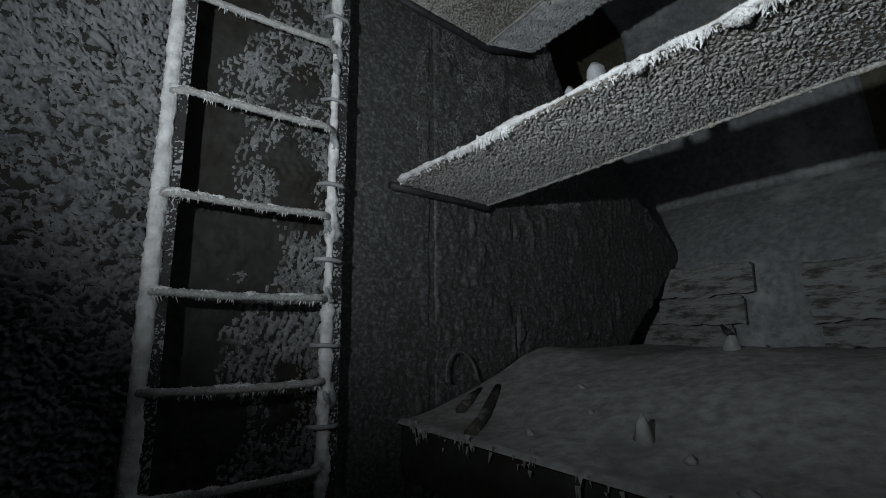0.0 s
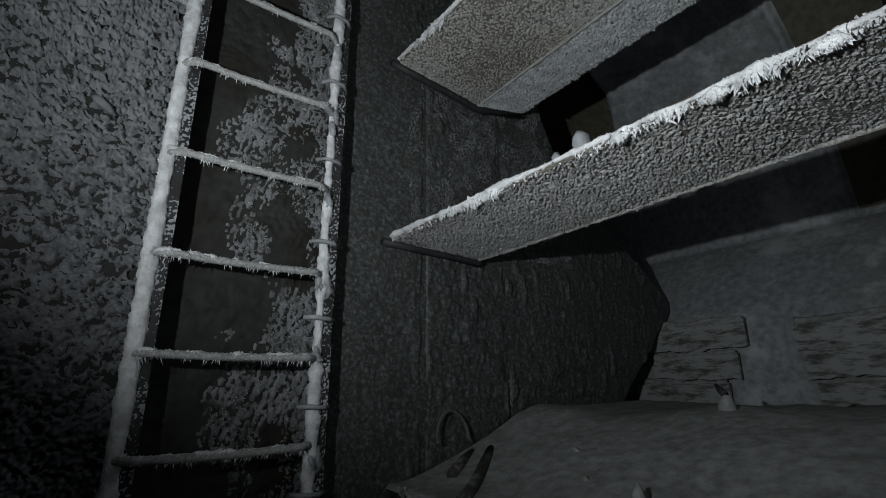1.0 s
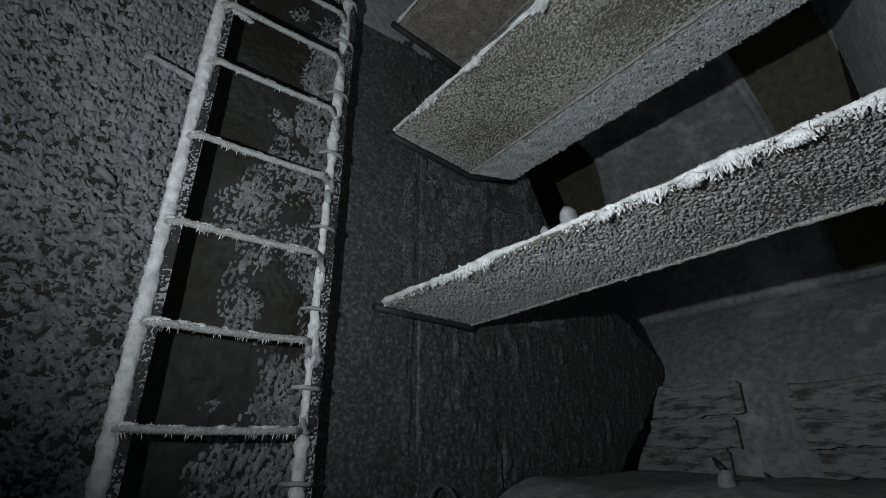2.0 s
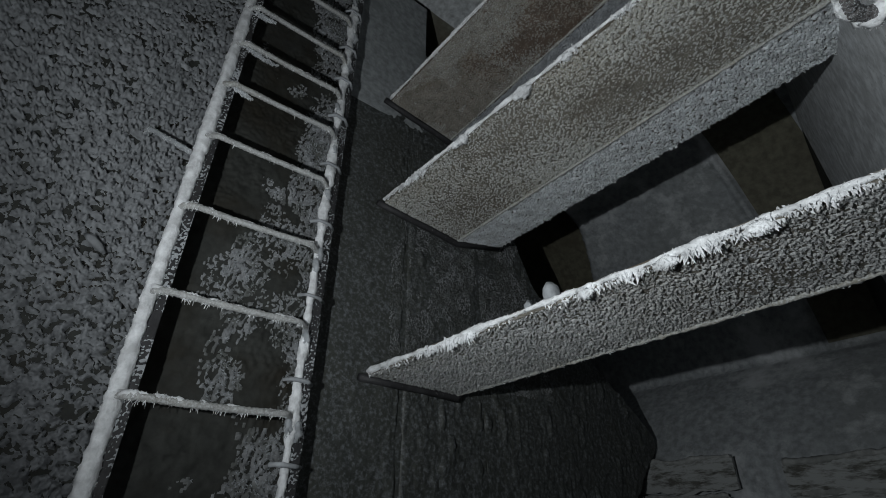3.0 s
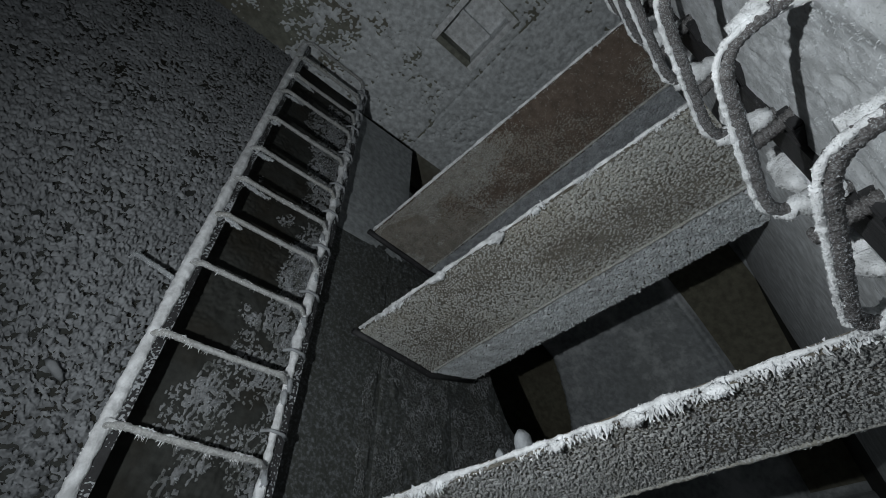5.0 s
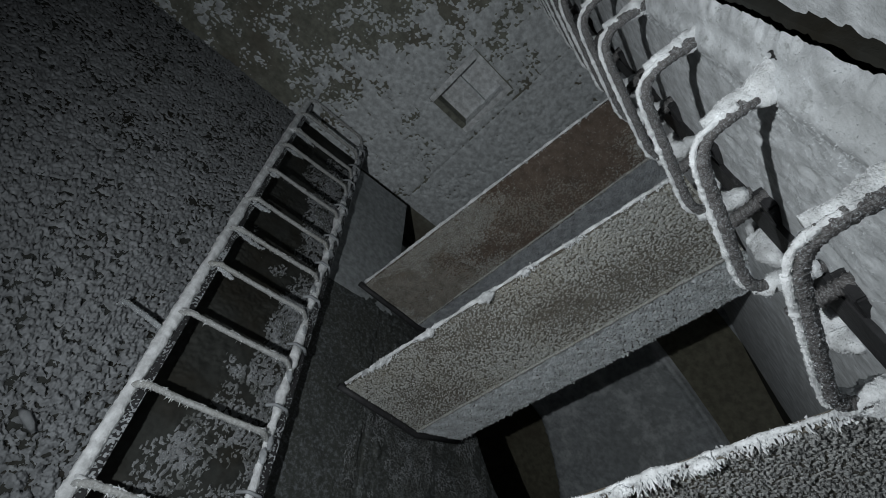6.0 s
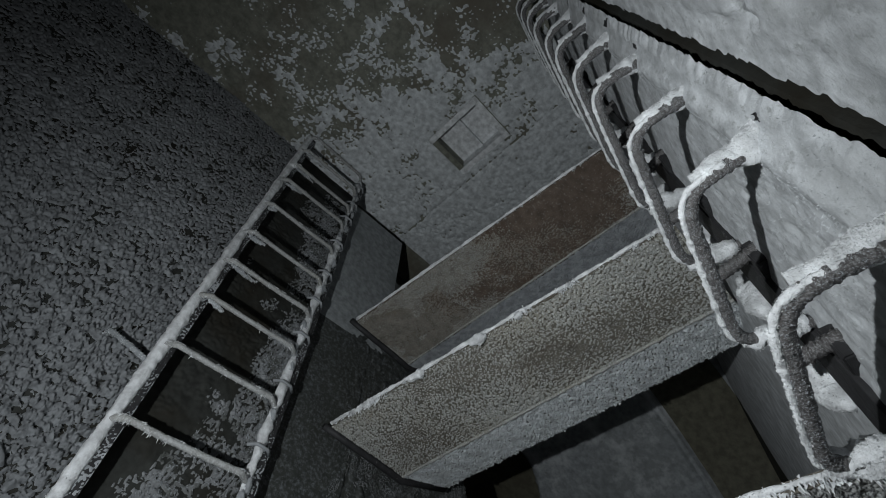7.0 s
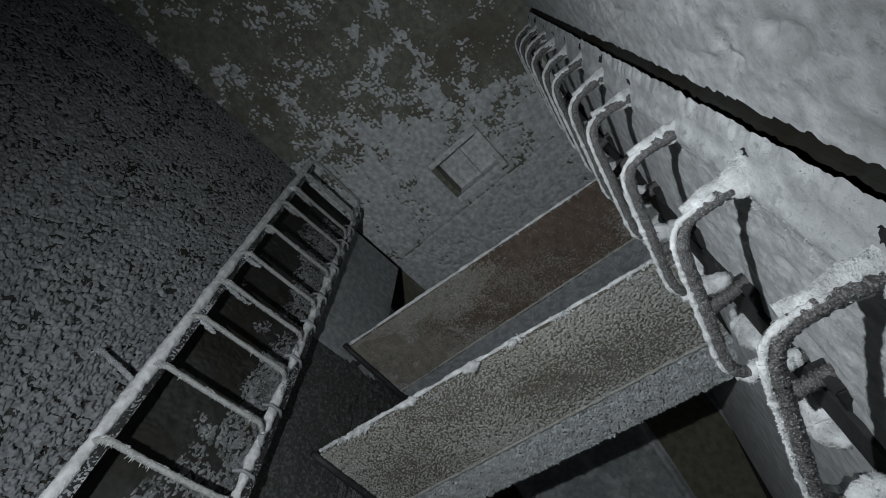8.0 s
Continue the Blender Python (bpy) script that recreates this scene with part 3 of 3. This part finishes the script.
    tuft_ = crystals(np.stack([bx + RNG.normal(0, 0.004, 700), ye, Z(h + bz) + RNG.normal(0, 0.004, 700)], 1), np.tile([0.6, 0, -1.0], (700, 1)), RNG.uniform(0.003, 0.010, 700) * (fbm(ye * 25, ye * 0, seed + 12, 3) > 0.48), RNG.uniform(0.004, 0.009, 700), RNG, 0.4)
    at_part("back_fringe", tuft_, OLDFROST if rusty else FROST, ob, "ragged frost tufts on the back edge", False, "stuff")
    at_part("frost_lip", b, OLDFROST if rusty else FROST, ob, "grey granular frost along the back strip", True, "stuff")
    # white rim with hanging feathers
    ys = np.linspace(y0, y1, 420)
    lump = fbm(ys * 14, ys * 0 + 3, seed + 6, 3)
    rim = sweep(np.stack([np.full_like(ys, 0.826), ys, Z(h + 0.014) + 0.004 * (lump - 0.5)], 1), 0.006 + 0.012 * (lump - 0.42), 9, 0.45, seed=seed)
    at_part("frost_rim", tapered(rim), RIME, ob, "thick white frost rim", True)
    for yc, size in lumps:
        yl = np.linspace(yc - 2.2 * size, yc + 2.2 * size, 14)
        ball = sweep(np.stack([np.full(14, 0.824), yl, Z(h - 0.2 * size) + 0 * yl], 1), 0.002 + size * np.sin(np.linspace(0.1, 3.0, 14)) * (0.6 + 0.8 * fbm(yl * 60, yl * 0, seed + 14, 2)), 12, 0.5, seed=seed + 16)
        at_part("frost_clump", tapered(joined([ball, coat(ball, 260, 0.002, 0.007, 0.004, RNG, 0.6, None, 0.6)])), RIME, ob, "rounded white frost clump on the rim", True)
    yq = np.linspace(y0, y1, 3400)
    dens = 0.05 + (0.3 if rusty else 1.1) * np.clip(fbm(yq * 13, yq * 0 + 2, seed + 9, 4) - 0.5, 0, 1)
    for yc, wide, tall in clumps:
        dens = dens + tall * np.exp(-((yq - yc) / wide) ** 2)
    keep = RNG.rand(len(yq)) < np.clip(dens * 1.6, 0, 0.9)
    yq, dq = yq[keep], dens[keep]
    pts = np.stack([0.826 + RNG.normal(0, 0.005, len(yq)), yq, Z(h) + RNG.normal(0.004, 0.006, len(yq))], 1)
    ways = np.tile([0.0, 0.0, -1.0], (len(yq), 1))
    c = crystals(pts, ways, 0.004 + np.clip(dq, 0, 0.9) * 0.046 * RNG.rand(len(yq)) * (0.3 + 1.2 * value_noise(yq * 85, yq * 0, seed + 13)), 0.004 + 0.009 * np.clip(dq, 0, 1) * RNG.rand(len(yq)), RNG, 0.3)
    at_part("frost_fuzz", coat(tapered(rim), 1000, 0.001, 0.005, 0.0032, RNG), RIME, ob, "", False, "stuff")
    at_part("ice_fringe", tapered(c), RIME, ob, "short white ice feathers", False, "stuff")
    at_part("bracket", tapered(sweep([(x, y1 + 0.012, Z(z - 0.008)) for x, z in ((0.80, h), (0.95, h - drop * 0.4), (1.10, h - drop * 0.7), (fold, h - drop - 0.006), (bx, h + bz))], 0.016, 9, 0.5, seed=seed, detail=0.5)), BLACK, ob,
            "dark angle iron under the end", True)
    return ob


shelf(0.575, -0.30, 1.47, False, 1, "steel shelf plate crusted with grey frost and white icicles", 0.06, 0.012, ((0.99, 0.02, 0.7), (0.92, 0.03, 0.75), (0.55, 0.05, 0.12), (0.38, 0.03, 0.3), (0.24, 0.05, 0.25), (0.0, 0.05, 0.3)), 1.27, (1.34, 0.05), GREYGRAIN, ((0.30, 0.013), (0.12, 0.012), (0.50, 0.010)))
shelf(1.37, -0.17, 1.44, False, 8, "steel shelf plate with granular frost and brownish patches", 0.02, 0.045, ((1.2, 0.1, 0.15), (0.62, 0.02, 0.3)), lumps=((0.605, 0.018), (0.910, 0.014), (0.940, 0.011), (0.42, 0.008)))
shelf(2.05, -0.13, 1.45, True, 15, "rusty brown steel shelf plate with thin frost", 0.09, 0.045, (), 1.24)

# ---- ladder ----
ladder = thing("ladder", "frost-covered steel ladder with rebar rungs fixed to the wall", "ladder", (0.32, 1.45, Z(-1.6)))
XL, XR, YL = 0.053, 0.538, 1.43


def stringer(x, seed):
    zs = np.arange(Z(-1.6), Z(3.37), 0.008)
    w = fbm(zs * 9, zs * 0 + seed, seed, 3)
    bar = box((x + 0.004, YL - 0.012, Z(-1.6)), (x + 0.05, YL + 0.008, Z(3.38)), 0.002)
    part_bar = at_part("stringer", bar, BLACK, ladder)
    face = sheet((x + 0.006, YL - 0.012, Z(-1.0)), (0.044, 0, 0), (0, 0, 4.35), (0, -1, 0),
                 lambda u, v: 0.012 * (0.5 - cells(u * 110 + fbm(u * 40, v * 40, 3, 2) * 2, v * 90, seed + 2)) + 0.008 * (fbm(u * 12, v * 12, seed, 3) - 0.5) - 0.0025, 0.0045, 0.0)
    part("frost_layer", mesh_from("frost_layer", face[0] - np.array(ladder.location), face[1], OLDFROST), part_bar, "granular frost on the flat face", "stuff")
    crust = sweep(np.stack([x + 0.004 + 0.003 * (w - 0.5), np.full_like(zs, YL - 0.012), zs], 1), (0.018 if x < 0.3 else 0.0125) + (0.009 if x < 0.3 else 0.022) * (w - 0.45), 14, 0.27 if x < 0.3 else 0.5, seed=seed, flat=(1.1, 1.0), detail=1.1)
    at_part("frost_crust", crust, RIME, ladder, "thick white frost along the stringer edge", True)
    at_part("frost_fuzz", coat(crust, 2600, 0.0015, 0.005, 0.0045, RNG, 0.5), RIME, ladder, "", False, "stuff")


stringer(XL, 3)
stringer(XR, 6)
RUNGS = (-1.4, -1.14, -0.88, -0.63, -0.38, -0.13, 0.12, 0.385, 0.685, 0.99, 1.30, 1.575, 1.82, 2.07, 2.36, 2.66, 2.87, 3.12, 3.36)
for k, zr in enumerate(RUNGS):
    z = Z(zr)
    t = np.linspace(0, 1, 90)
    x = XL + (XR - XL) * t
    sag = -0.006 * np.sin(math.pi * t)
    y = YL - 0.055 * np.clip(np.minimum(t, 1 - t) / 0.09, 0, 1) ** 0.5
    rung = at_part("rung", sweep(np.stack([x, y, z + sag], 1), 0.0095, 10, 0.2, 0.26, seed=k + 8), GREYGRAIN, ladder, "", True)
    lump = fbm(x * 30, x * 0 + k + 9, 9, 3)
    v, f = sweep(np.stack([x, y + 0.001, z + sag + 0.005], 1), 0.0046 + 0.011 * (lump - 0.42) + 0.010 * np.exp(-t / 0.05), 9, 0.6, seed=k + 11)
    part("frost_crust", mesh_from("frost_crust", v - np.array(ladder.location), f, RIME, True), rung, "white frost on the rung")
    cv, cf = coat((v, f), 520, 0.002, 0.008, 0.0042, RNG, 0.5, None, 0.8)
    hx = RNG.rand(110) ** 1.3 * (XR - XL) + XL
    spikes = crystals(np.stack([hx, np.interp(hx, x, y) + RNG.normal(0, 0.003, 110), z - 0.010 + 0 * hx], 1), np.tile([0, 0, -1.0], (110, 1)),
                      RNG.uniform(0.004, 0.016, 110) * (0.4 + 1.1 * (fbm(hx * 40, hx * 0 + k, 31, 3) > 0.5)), RNG.uniform(0.002, 0.0045, 110), RNG, 0.25)
    cv, cf = joined([(cv, cf), spikes])
    part("frost_fuzz", mesh_from("frost_fuzz", cv - np.array(ladder.location), cf, RIME, False), rung, "", "stuff")
    if zr > 1.5 and zr < 3.2:
        s = np.linspace(0, 1, 22)
        wide = 0.10 + 0.05 * math.sin(k * 1.7)
        clump = sweep(np.stack([XL + 0.03 + wide * s, YL - 0.03 + 0 * s, z - 0.004 - 0.010 * np.sin(3 * s + k)], 1), 0.002 + 0.008 * np.sin(math.pi * s) * (1 - 0.5 * s), 12, 0.7, seed=k + 13, detail=1.0)
        at_part("frost_clump", clump, OLDFROST, ladder, "thick frost clump hanging by the joint", True)
        at_part("clump_fuzz", coat(clump, 160, 0.004, 0.012, 0.005, RNG, 0.6, None, 0.6), FROST, ladder, "", False, "stuff")
    # frost knots at the joints of the far stringer
    for q in range(1 + k % 2):
        zq = z + RNG.uniform(-0.09, 0.05)
        xq = XR + RNG.uniform(-0.012, 0.03)
        knot = sweep([(xq, YL - 0.014, zq - 0.035), (xq + 0.004, YL - 0.022, zq - 0.012), (xq - 0.004, YL - 0.026, zq + 0.012), (xq, YL - 0.014, zq + 0.04)], [0.003, 0.010, 0.009, 0.002], 10, 0.8, seed=k + q + 33)
        at_part("frost_knot", joined([knot, coat(knot, 150, 0.003, 0.012, 0.004, RNG, 0.6, None, 0.5)]), OLDFROST, ladder, "ragged frost knot on the stringer", True)
    # short clip stubs on the far stringer
    zc = z + 0.115 + 0.01 * math.sin(k * 2.3)
    pth = [(XR - 0.045, YL - 0.012, zc), (XR - 0.02, YL - 0.04, zc), (XR + 0.025, YL - 0.04, zc - 0.003), (XR + 0.052, YL - 0.01, zc - 0.004)]
    at_part("clip", sweep(pth, 0.0065, 8, 0.4, seed=k + 20), OLDFROST, ladder, "", True)

# ---- stepping irons on the rimed wall ----
for k in range(-1, 11):
    z = Z(0.55 + 0.277 * k)
    hoop = thing("step_iron", "bent rebar step iron coated with frost on the white wall", "step iron", (0.62, south(0.62), z), group="step irons up the wall")
    jit = np.random.RandomState(k + 50).normal(0, 0.006, 6)
    A = np.array([0.43 + jit[0], south(0.43) - 0.02, z + jit[1]])
    B = np.array([0.405 + jit[2], -0.215, z + jit[1]])
    C = np.array([0.825 + jit[3], -0.128, z - 0.008 + jit[4]])
    D = np.array([0.86, south(0.86) - 0.02, z - 0.004 + jit[4]])
    c = np.concatenate([A + (B - A) * np.linspace(0, 1, 24)[:, None], B + (C - B) * np.linspace(0, 1, 60)[1:, None], C + (D - C) * np.linspace(0, 1, 24)[1:, None]])
    for _ in range(75):
        c[1:-1] = (c[:-2] + c[1:-1] * 2 + c[2:]) / 4
    fine = np.stack([np.interp(np.linspace(0, 1, 260), np.linspace(0, 1, len(c)), c[:, i]) for i in range(3)], 1)
    bar = sweep(fine, 0.0118, 14, 0.24, 0.10, seed=k + 30, detail=1.6)
    at_part("bar", bar, METAL, hoop, "", True)
    at_part("frost_fuzz", coat(bar, 3200, 0.0006, 0.0026, 0.0017, RNG, 0.7), OLDFROST, hoop, "", False, "stuff")
    rim = sweep((fine + np.array([-0.008, 0.0115, -0.003]))[30:228], 0.0042 + 0.005 * np.clip(fbm(np.arange(198) * 0.16, np.zeros(198) + k + 4, 35, 3) - 0.3, 0, 1), 9, 0.6, seed=k + 41, detail=1.5)
    at_part("frost_crust", rim, RIME, hoop, "white frost rim on the bar", True)
    at_part("rim_fuzz", coat(rim, 900, 0.001, 0.0032, 0.0022, RNG, 0.7), RIME, hoop, "", False, "stuff")
    # snow on the near leg
    m = 26
    arm = A + (B - A) * np.linspace(0.15, 0.88, m)[:, None] + np.array([0, 0, 0.010])
    packed = sweep(arm, np.linspace(0.036 if k == 1 else 0.024, 0.009, m), 16, 0.6, seed=k + 20, detail=0.9)
    at_part("snow_lump", packed, RIME, hoop, "snow packed on the near leg", True)
    at_part("snow_fuzz", coat(packed, 3000, 0.0006, 0.0026, 0.0018, RNG, 0.6), RIME, hoop, "", False, "stuff")
    foot = sweep(A + np.array([[0.0, -0.03, 0.02], [-0.035, 0.022, 0.008], [-0.05, 0.03, 0.0], [-0.06, 0.02, -0.01]]), [0.012, 0.015, 0.013, 0.006], 10, 0.6, seed=k + 24)
    at_part("foot", joined([foot, coat(foot, 160, 0.002, 0.007, 0.004, RNG, 0.6)]), BLACK, hoop, "dark iced end of the leg at the wall", True)
    tip = sweep(C + (D - C) * np.linspace(0.05, 0.75, 14)[:, None] + np.array([0, 0, 0.004]), 0.010 + 0.014 * np.sin(np.linspace(0.2, 2.9, 14)), 12, 0.7, seed=k + 27)
    at_part("snow_clump", joined([tip, coat(tip, 900, 0.001, 0.005, 0.0025, RNG, 0.7)]), RIME, hoop, "white snow clump on the far leg", True)

# ---- flat iron behind the step irons, half buried in snow ----
strip = thing("flat_iron", "dark iced flat iron on the wall, half buried in snow", "iron bar", (0.9, south(0.9), Z(0.2)))
q = [(0.86, south(0.86, 0.03)), (0.945, south(0.945, 0.03)), (0.945, south(0.945, -0.005)), (0.86, south(0.86, -0.005))]
v = [(x, y, Z(z)) for z in (-0.4, 3.3) for x, y in q]
at_part("bar", (np.array(v), [(3, 2, 1, 0), (4, 5, 6, 7)] + [(i, (i + 1) % 4, (i + 1) % 4 + 4, i + 4) for i in range(4)]), BLACK, strip)
for k in range(-1, 11):
    zc = 0.55 + 0.277 * k - 0.01
    zz = np.linspace(zc - 0.085, zc + 0.075, 30)
    bulge = np.sin(np.linspace(0.12, math.pi - 0.12, 30))
    x = 1.02 + 0.05 * (fbm(zz * 14, zz * 0 + k + 3, 17, 2) - 0.5)
    heap = sweep(np.stack([x, south(x, 0.018), Z(zz)], 1), 0.004 + 0.036 * bulge * (0.7 + 0.6 * fbm(zz * 22, zz * 0 + k, 36, 2)), 22, 0.35, seed=k + 5, detail=1.0)
    at_part("snow_lump", joined([heap, coat(heap, 1600, 0.001, 0.005, 0.003, RNG, 0.6)]), RIME, strip, "packed white snow", True)
    zb = Z(0.55 + 0.277 * k - 0.09)
    yb = np.linspace(south(0.80, 0.01), -0.165, 40)
    peg = sweep(np.stack([np.linspace(0.80, 0.835, 40), yb, zb + 0.012 * np.linspace(0, 1, 40)], 1), 0.0135, 12, 0.2, 0.2, seed=k + 37, detail=1.5)
    at_part("peg", joined([peg, coat(peg, 420, 0.001, 0.004, 0.0032, RNG, 0.6)]), METAL, strip, "short ribbed rebar peg", True)
    at_part("clip_plate", box((0.795, south(0.80, 0.004), zb - 0.045), (0.86, south(0.86, 0.026), zb + 0.03), 0.004), BLACK, strip, "dark iron plate")

# ---- boards against the vault behind the landing ----
def board(y0, y1, z0, z1, seed, lean=0.0):
    ob = thing("board", "weathered board frosted over, lying against the vault lining", "board", (2.8, (y0 + y1) / 2, Z(z0)), group="boards along the vault")
    ys = np.linspace(y0, y1, 60)
    ends = 0.05 * (fbm(ys * 9, ys * 0 + seed, seed, 3) - 0.5)
    lo, hi = Z(z0) + ends, Z(z1) + ends * 0.6 + lean * (ys - y0)
    a = np.stack([2.80 + 0 * ys, ys, lo], 1)
    bq = np.stack([2.80 + 0.01 + 0 * ys, ys, hi], 1)
    cq, dq = bq + np.array([0.02, 0, 0]), a + np.array([0.02, 0, 0])
    v = np.stack([a, bq, cq, dq], 1).reshape(-1, 3)
    f = [(4 * i + j, 4 * i + (j + 1) % 4, 4 * (i + 1) + (j + 1) % 4, 4 * (i + 1) + j) for i in range(59) for j in range(4)] + [(3, 2, 1, 0), (236, 237, 238, 239)]
    at_part("plank", (v, f), WOOD, ob)
    w = np.linspace(y0 + 0.01, y1 - 0.01, 70)
    n_ = fbm(w * 12, w * 0 + seed, seed + 3, 3)
    at_part("snow_line", sweep(np.stack([2.80 + 0.015 + 0 * w, w, Z(z1) + np.interp(w, ys, ends) * 0.6 + lean * (w - y0) + 0.004], 1), 0.012 + 0.02 * (n_ - 0.4), 8, 0.4, seed=seed), SNOW, ob,
            "snow lying along the top", True)


board(1.07, 1.62, 0.215, 0.375, 3)
board(1.13, 1.62, 0.055, 0.195, 5)
board(1.20, 1.75, -0.08, 0.035, 9)
board(-0.05, 0.85, 0.20, 0.345, 12, -0.01)
board(-0.05, 0.83, 0.05, 0.185, 14, 0.008)
board(-0.05, 0.80, -0.08, 0.03, 16)

# ---- small things on the landing ----
stub = thing("pipe_stub", "short snow-capped pipe stub standing in the drift", "pipe", (1.75, 0.76, Z(-0.09)))
at_part("tube", sweep([(1.75, 0.76, Z(-0.12)), (1.75, 0.76, Z(-0.04)), (1.752, 0.758, Z(-0.005))], [0.03, 0.026, 0.016], 14, 0.25), SNOW, stub, "", True)
at_part("cap", sweep([(1.74, 0.755, Z(-0.004)), (1.75, 0.772, Z(0.008)), (1.76, 0.79, Z(0.03))], [0.012, 0.012, 0.005], 10, 0.3), BLACK, stub, "dark torn tip", True)
# two made-up dark rods stand in for dark grooves in the snow
long_streak = thing("timber", "dark groove in the snow, shaped as a half-sunk rod", "timber", (1.0, 1.2, Z(-0.19)))
at_part("streak_rod", sweep([(0.88, 1.13, Z(-0.286)), (0.98, 1.2, Z(-0.272)), (1.12, 1.3, Z(-0.236)), (1.24, 1.4, Z(-0.196))], [0.018, 0.02, 0.02, 0.014], 10, 0.4), DARKSTREAK, long_streak, "", True)
short_streak = thing("timber", "small dark groove in the snow by the wall, shaped as a rod", "timber", (1.1, 1.4, Z(-0.19)))
at_part("streak_rod", sweep([(1.02, 1.36, Z(-0.262)), (1.12, 1.42, Z(-0.234)), (1.2, 1.46, Z(-0.21))], [0.018, 0.02, 0.014], 9, 0.3), DARKSTREAK, short_streak, "", True)
loop = thing("wire_loop", "thin frosted wire loop sticking out of the snow", "wire", (1.1, 1.47, Z(-0.15)))
a = np.linspace(0, math.pi, 30)
at_part("wire", sweep(np.stack([1.11 - 0.075 * np.cos(a), 1.46 + 0.02 * np.sin(a), Z(-0.17) + 0.11 * np.sin(a)], 1), 0.006, 8, 0.2), METAL, loop, "", True)
tuft = thing("snow_stub", "small snowy stub poking out of the drift", "snow lump", (1.07, 0.69, Z(-0.2)))
at_part("lump", sweep([(1.07, 0.69, Z(-0.26)), (1.07, 0.69, Z(-0.21)), (1.075, 0.692, Z(-0.19))], [0.026, 0.012, 0.004], 12, 0.7), SNOW, tuft, "", True)
knob = thing("frost_knob", "round frosted knob sitting on the shelf edge", "knob", (0.90, 0.62, Z(0.6)))
at_part("ball", sweep([(0.905, 0.63, Z(0.60)), (0.905, 0.63, Z(0.622)), (0.905, 0.63, Z(0.645)), (0.905, 0.63, Z(0.66))], [0.020, 0.024, 0.020, 0.010], 14, 0.5), OLDFROST, knob, "", True)
at_part("stub", sweep([(0.89, 0.70, Z(0.595)), (0.892, 0.70, Z(0.612)), (0.895, 0.702, Z(0.628))], [0.012, 0.012, 0.006], 12, 0.5), OLDFROST, knob, "", True)

# ---- small irons on the walls ----
stay = thing("wall_bracket", "short frosted iron bracket tying the ladder to the wall", "bracket", (-0.03, 1.53, Z(1.28)))
stay_bar = sweep([(-0.12, YW + 0.01, Z(1.33)), (-0.105, 1.50, Z(1.31)), (-0.03, 1.475, Z(1.275)), (0.055, 1.45, Z(1.235))], 0.009, 10, 0.3, seed=4)
at_part("bar", stay_bar, OLDFROST, stay, "", True)
at_part("frost_fuzz", coat(stay_bar, 300, 0.001, 0.005, 0.003, RNG), FROST, stay, "", False, "stuff")
# extra stub for the visible end of a step iron's snow-buried leg
bolt = thing("leg_end_stub", "dark end of a step iron leg poking through the rime", "bolt", (0.40, south(0.40), Z(0.78)))
at_part("shank", sweep([(0.40, south(0.40, -0.01), Z(0.78)), (0.402, south(0.40, 0.022), Z(0.782)), (0.404, south(0.40, 0.036), Z(0.785))], [0.009, 0.008, 0.006], 10, 0.3, seed=2), BLACK, bolt, "", True)
shard = thing("ice_shard", "elongated pale ice shard frozen to the wall", "ice", (-0.13, 1.55, Z(0.85)))
at_part("flake", sweep([(-0.155, 1.55, Z(0.872)), (-0.135, 1.535, Z(0.855)), (-0.11, 1.535, Z(0.838)), (-0.09, 1.55, Z(0.825))], [0.006, 0.013, 0.012, 0.005], 9, 0.3, seed=5), WALLFROST, shard, "", True)
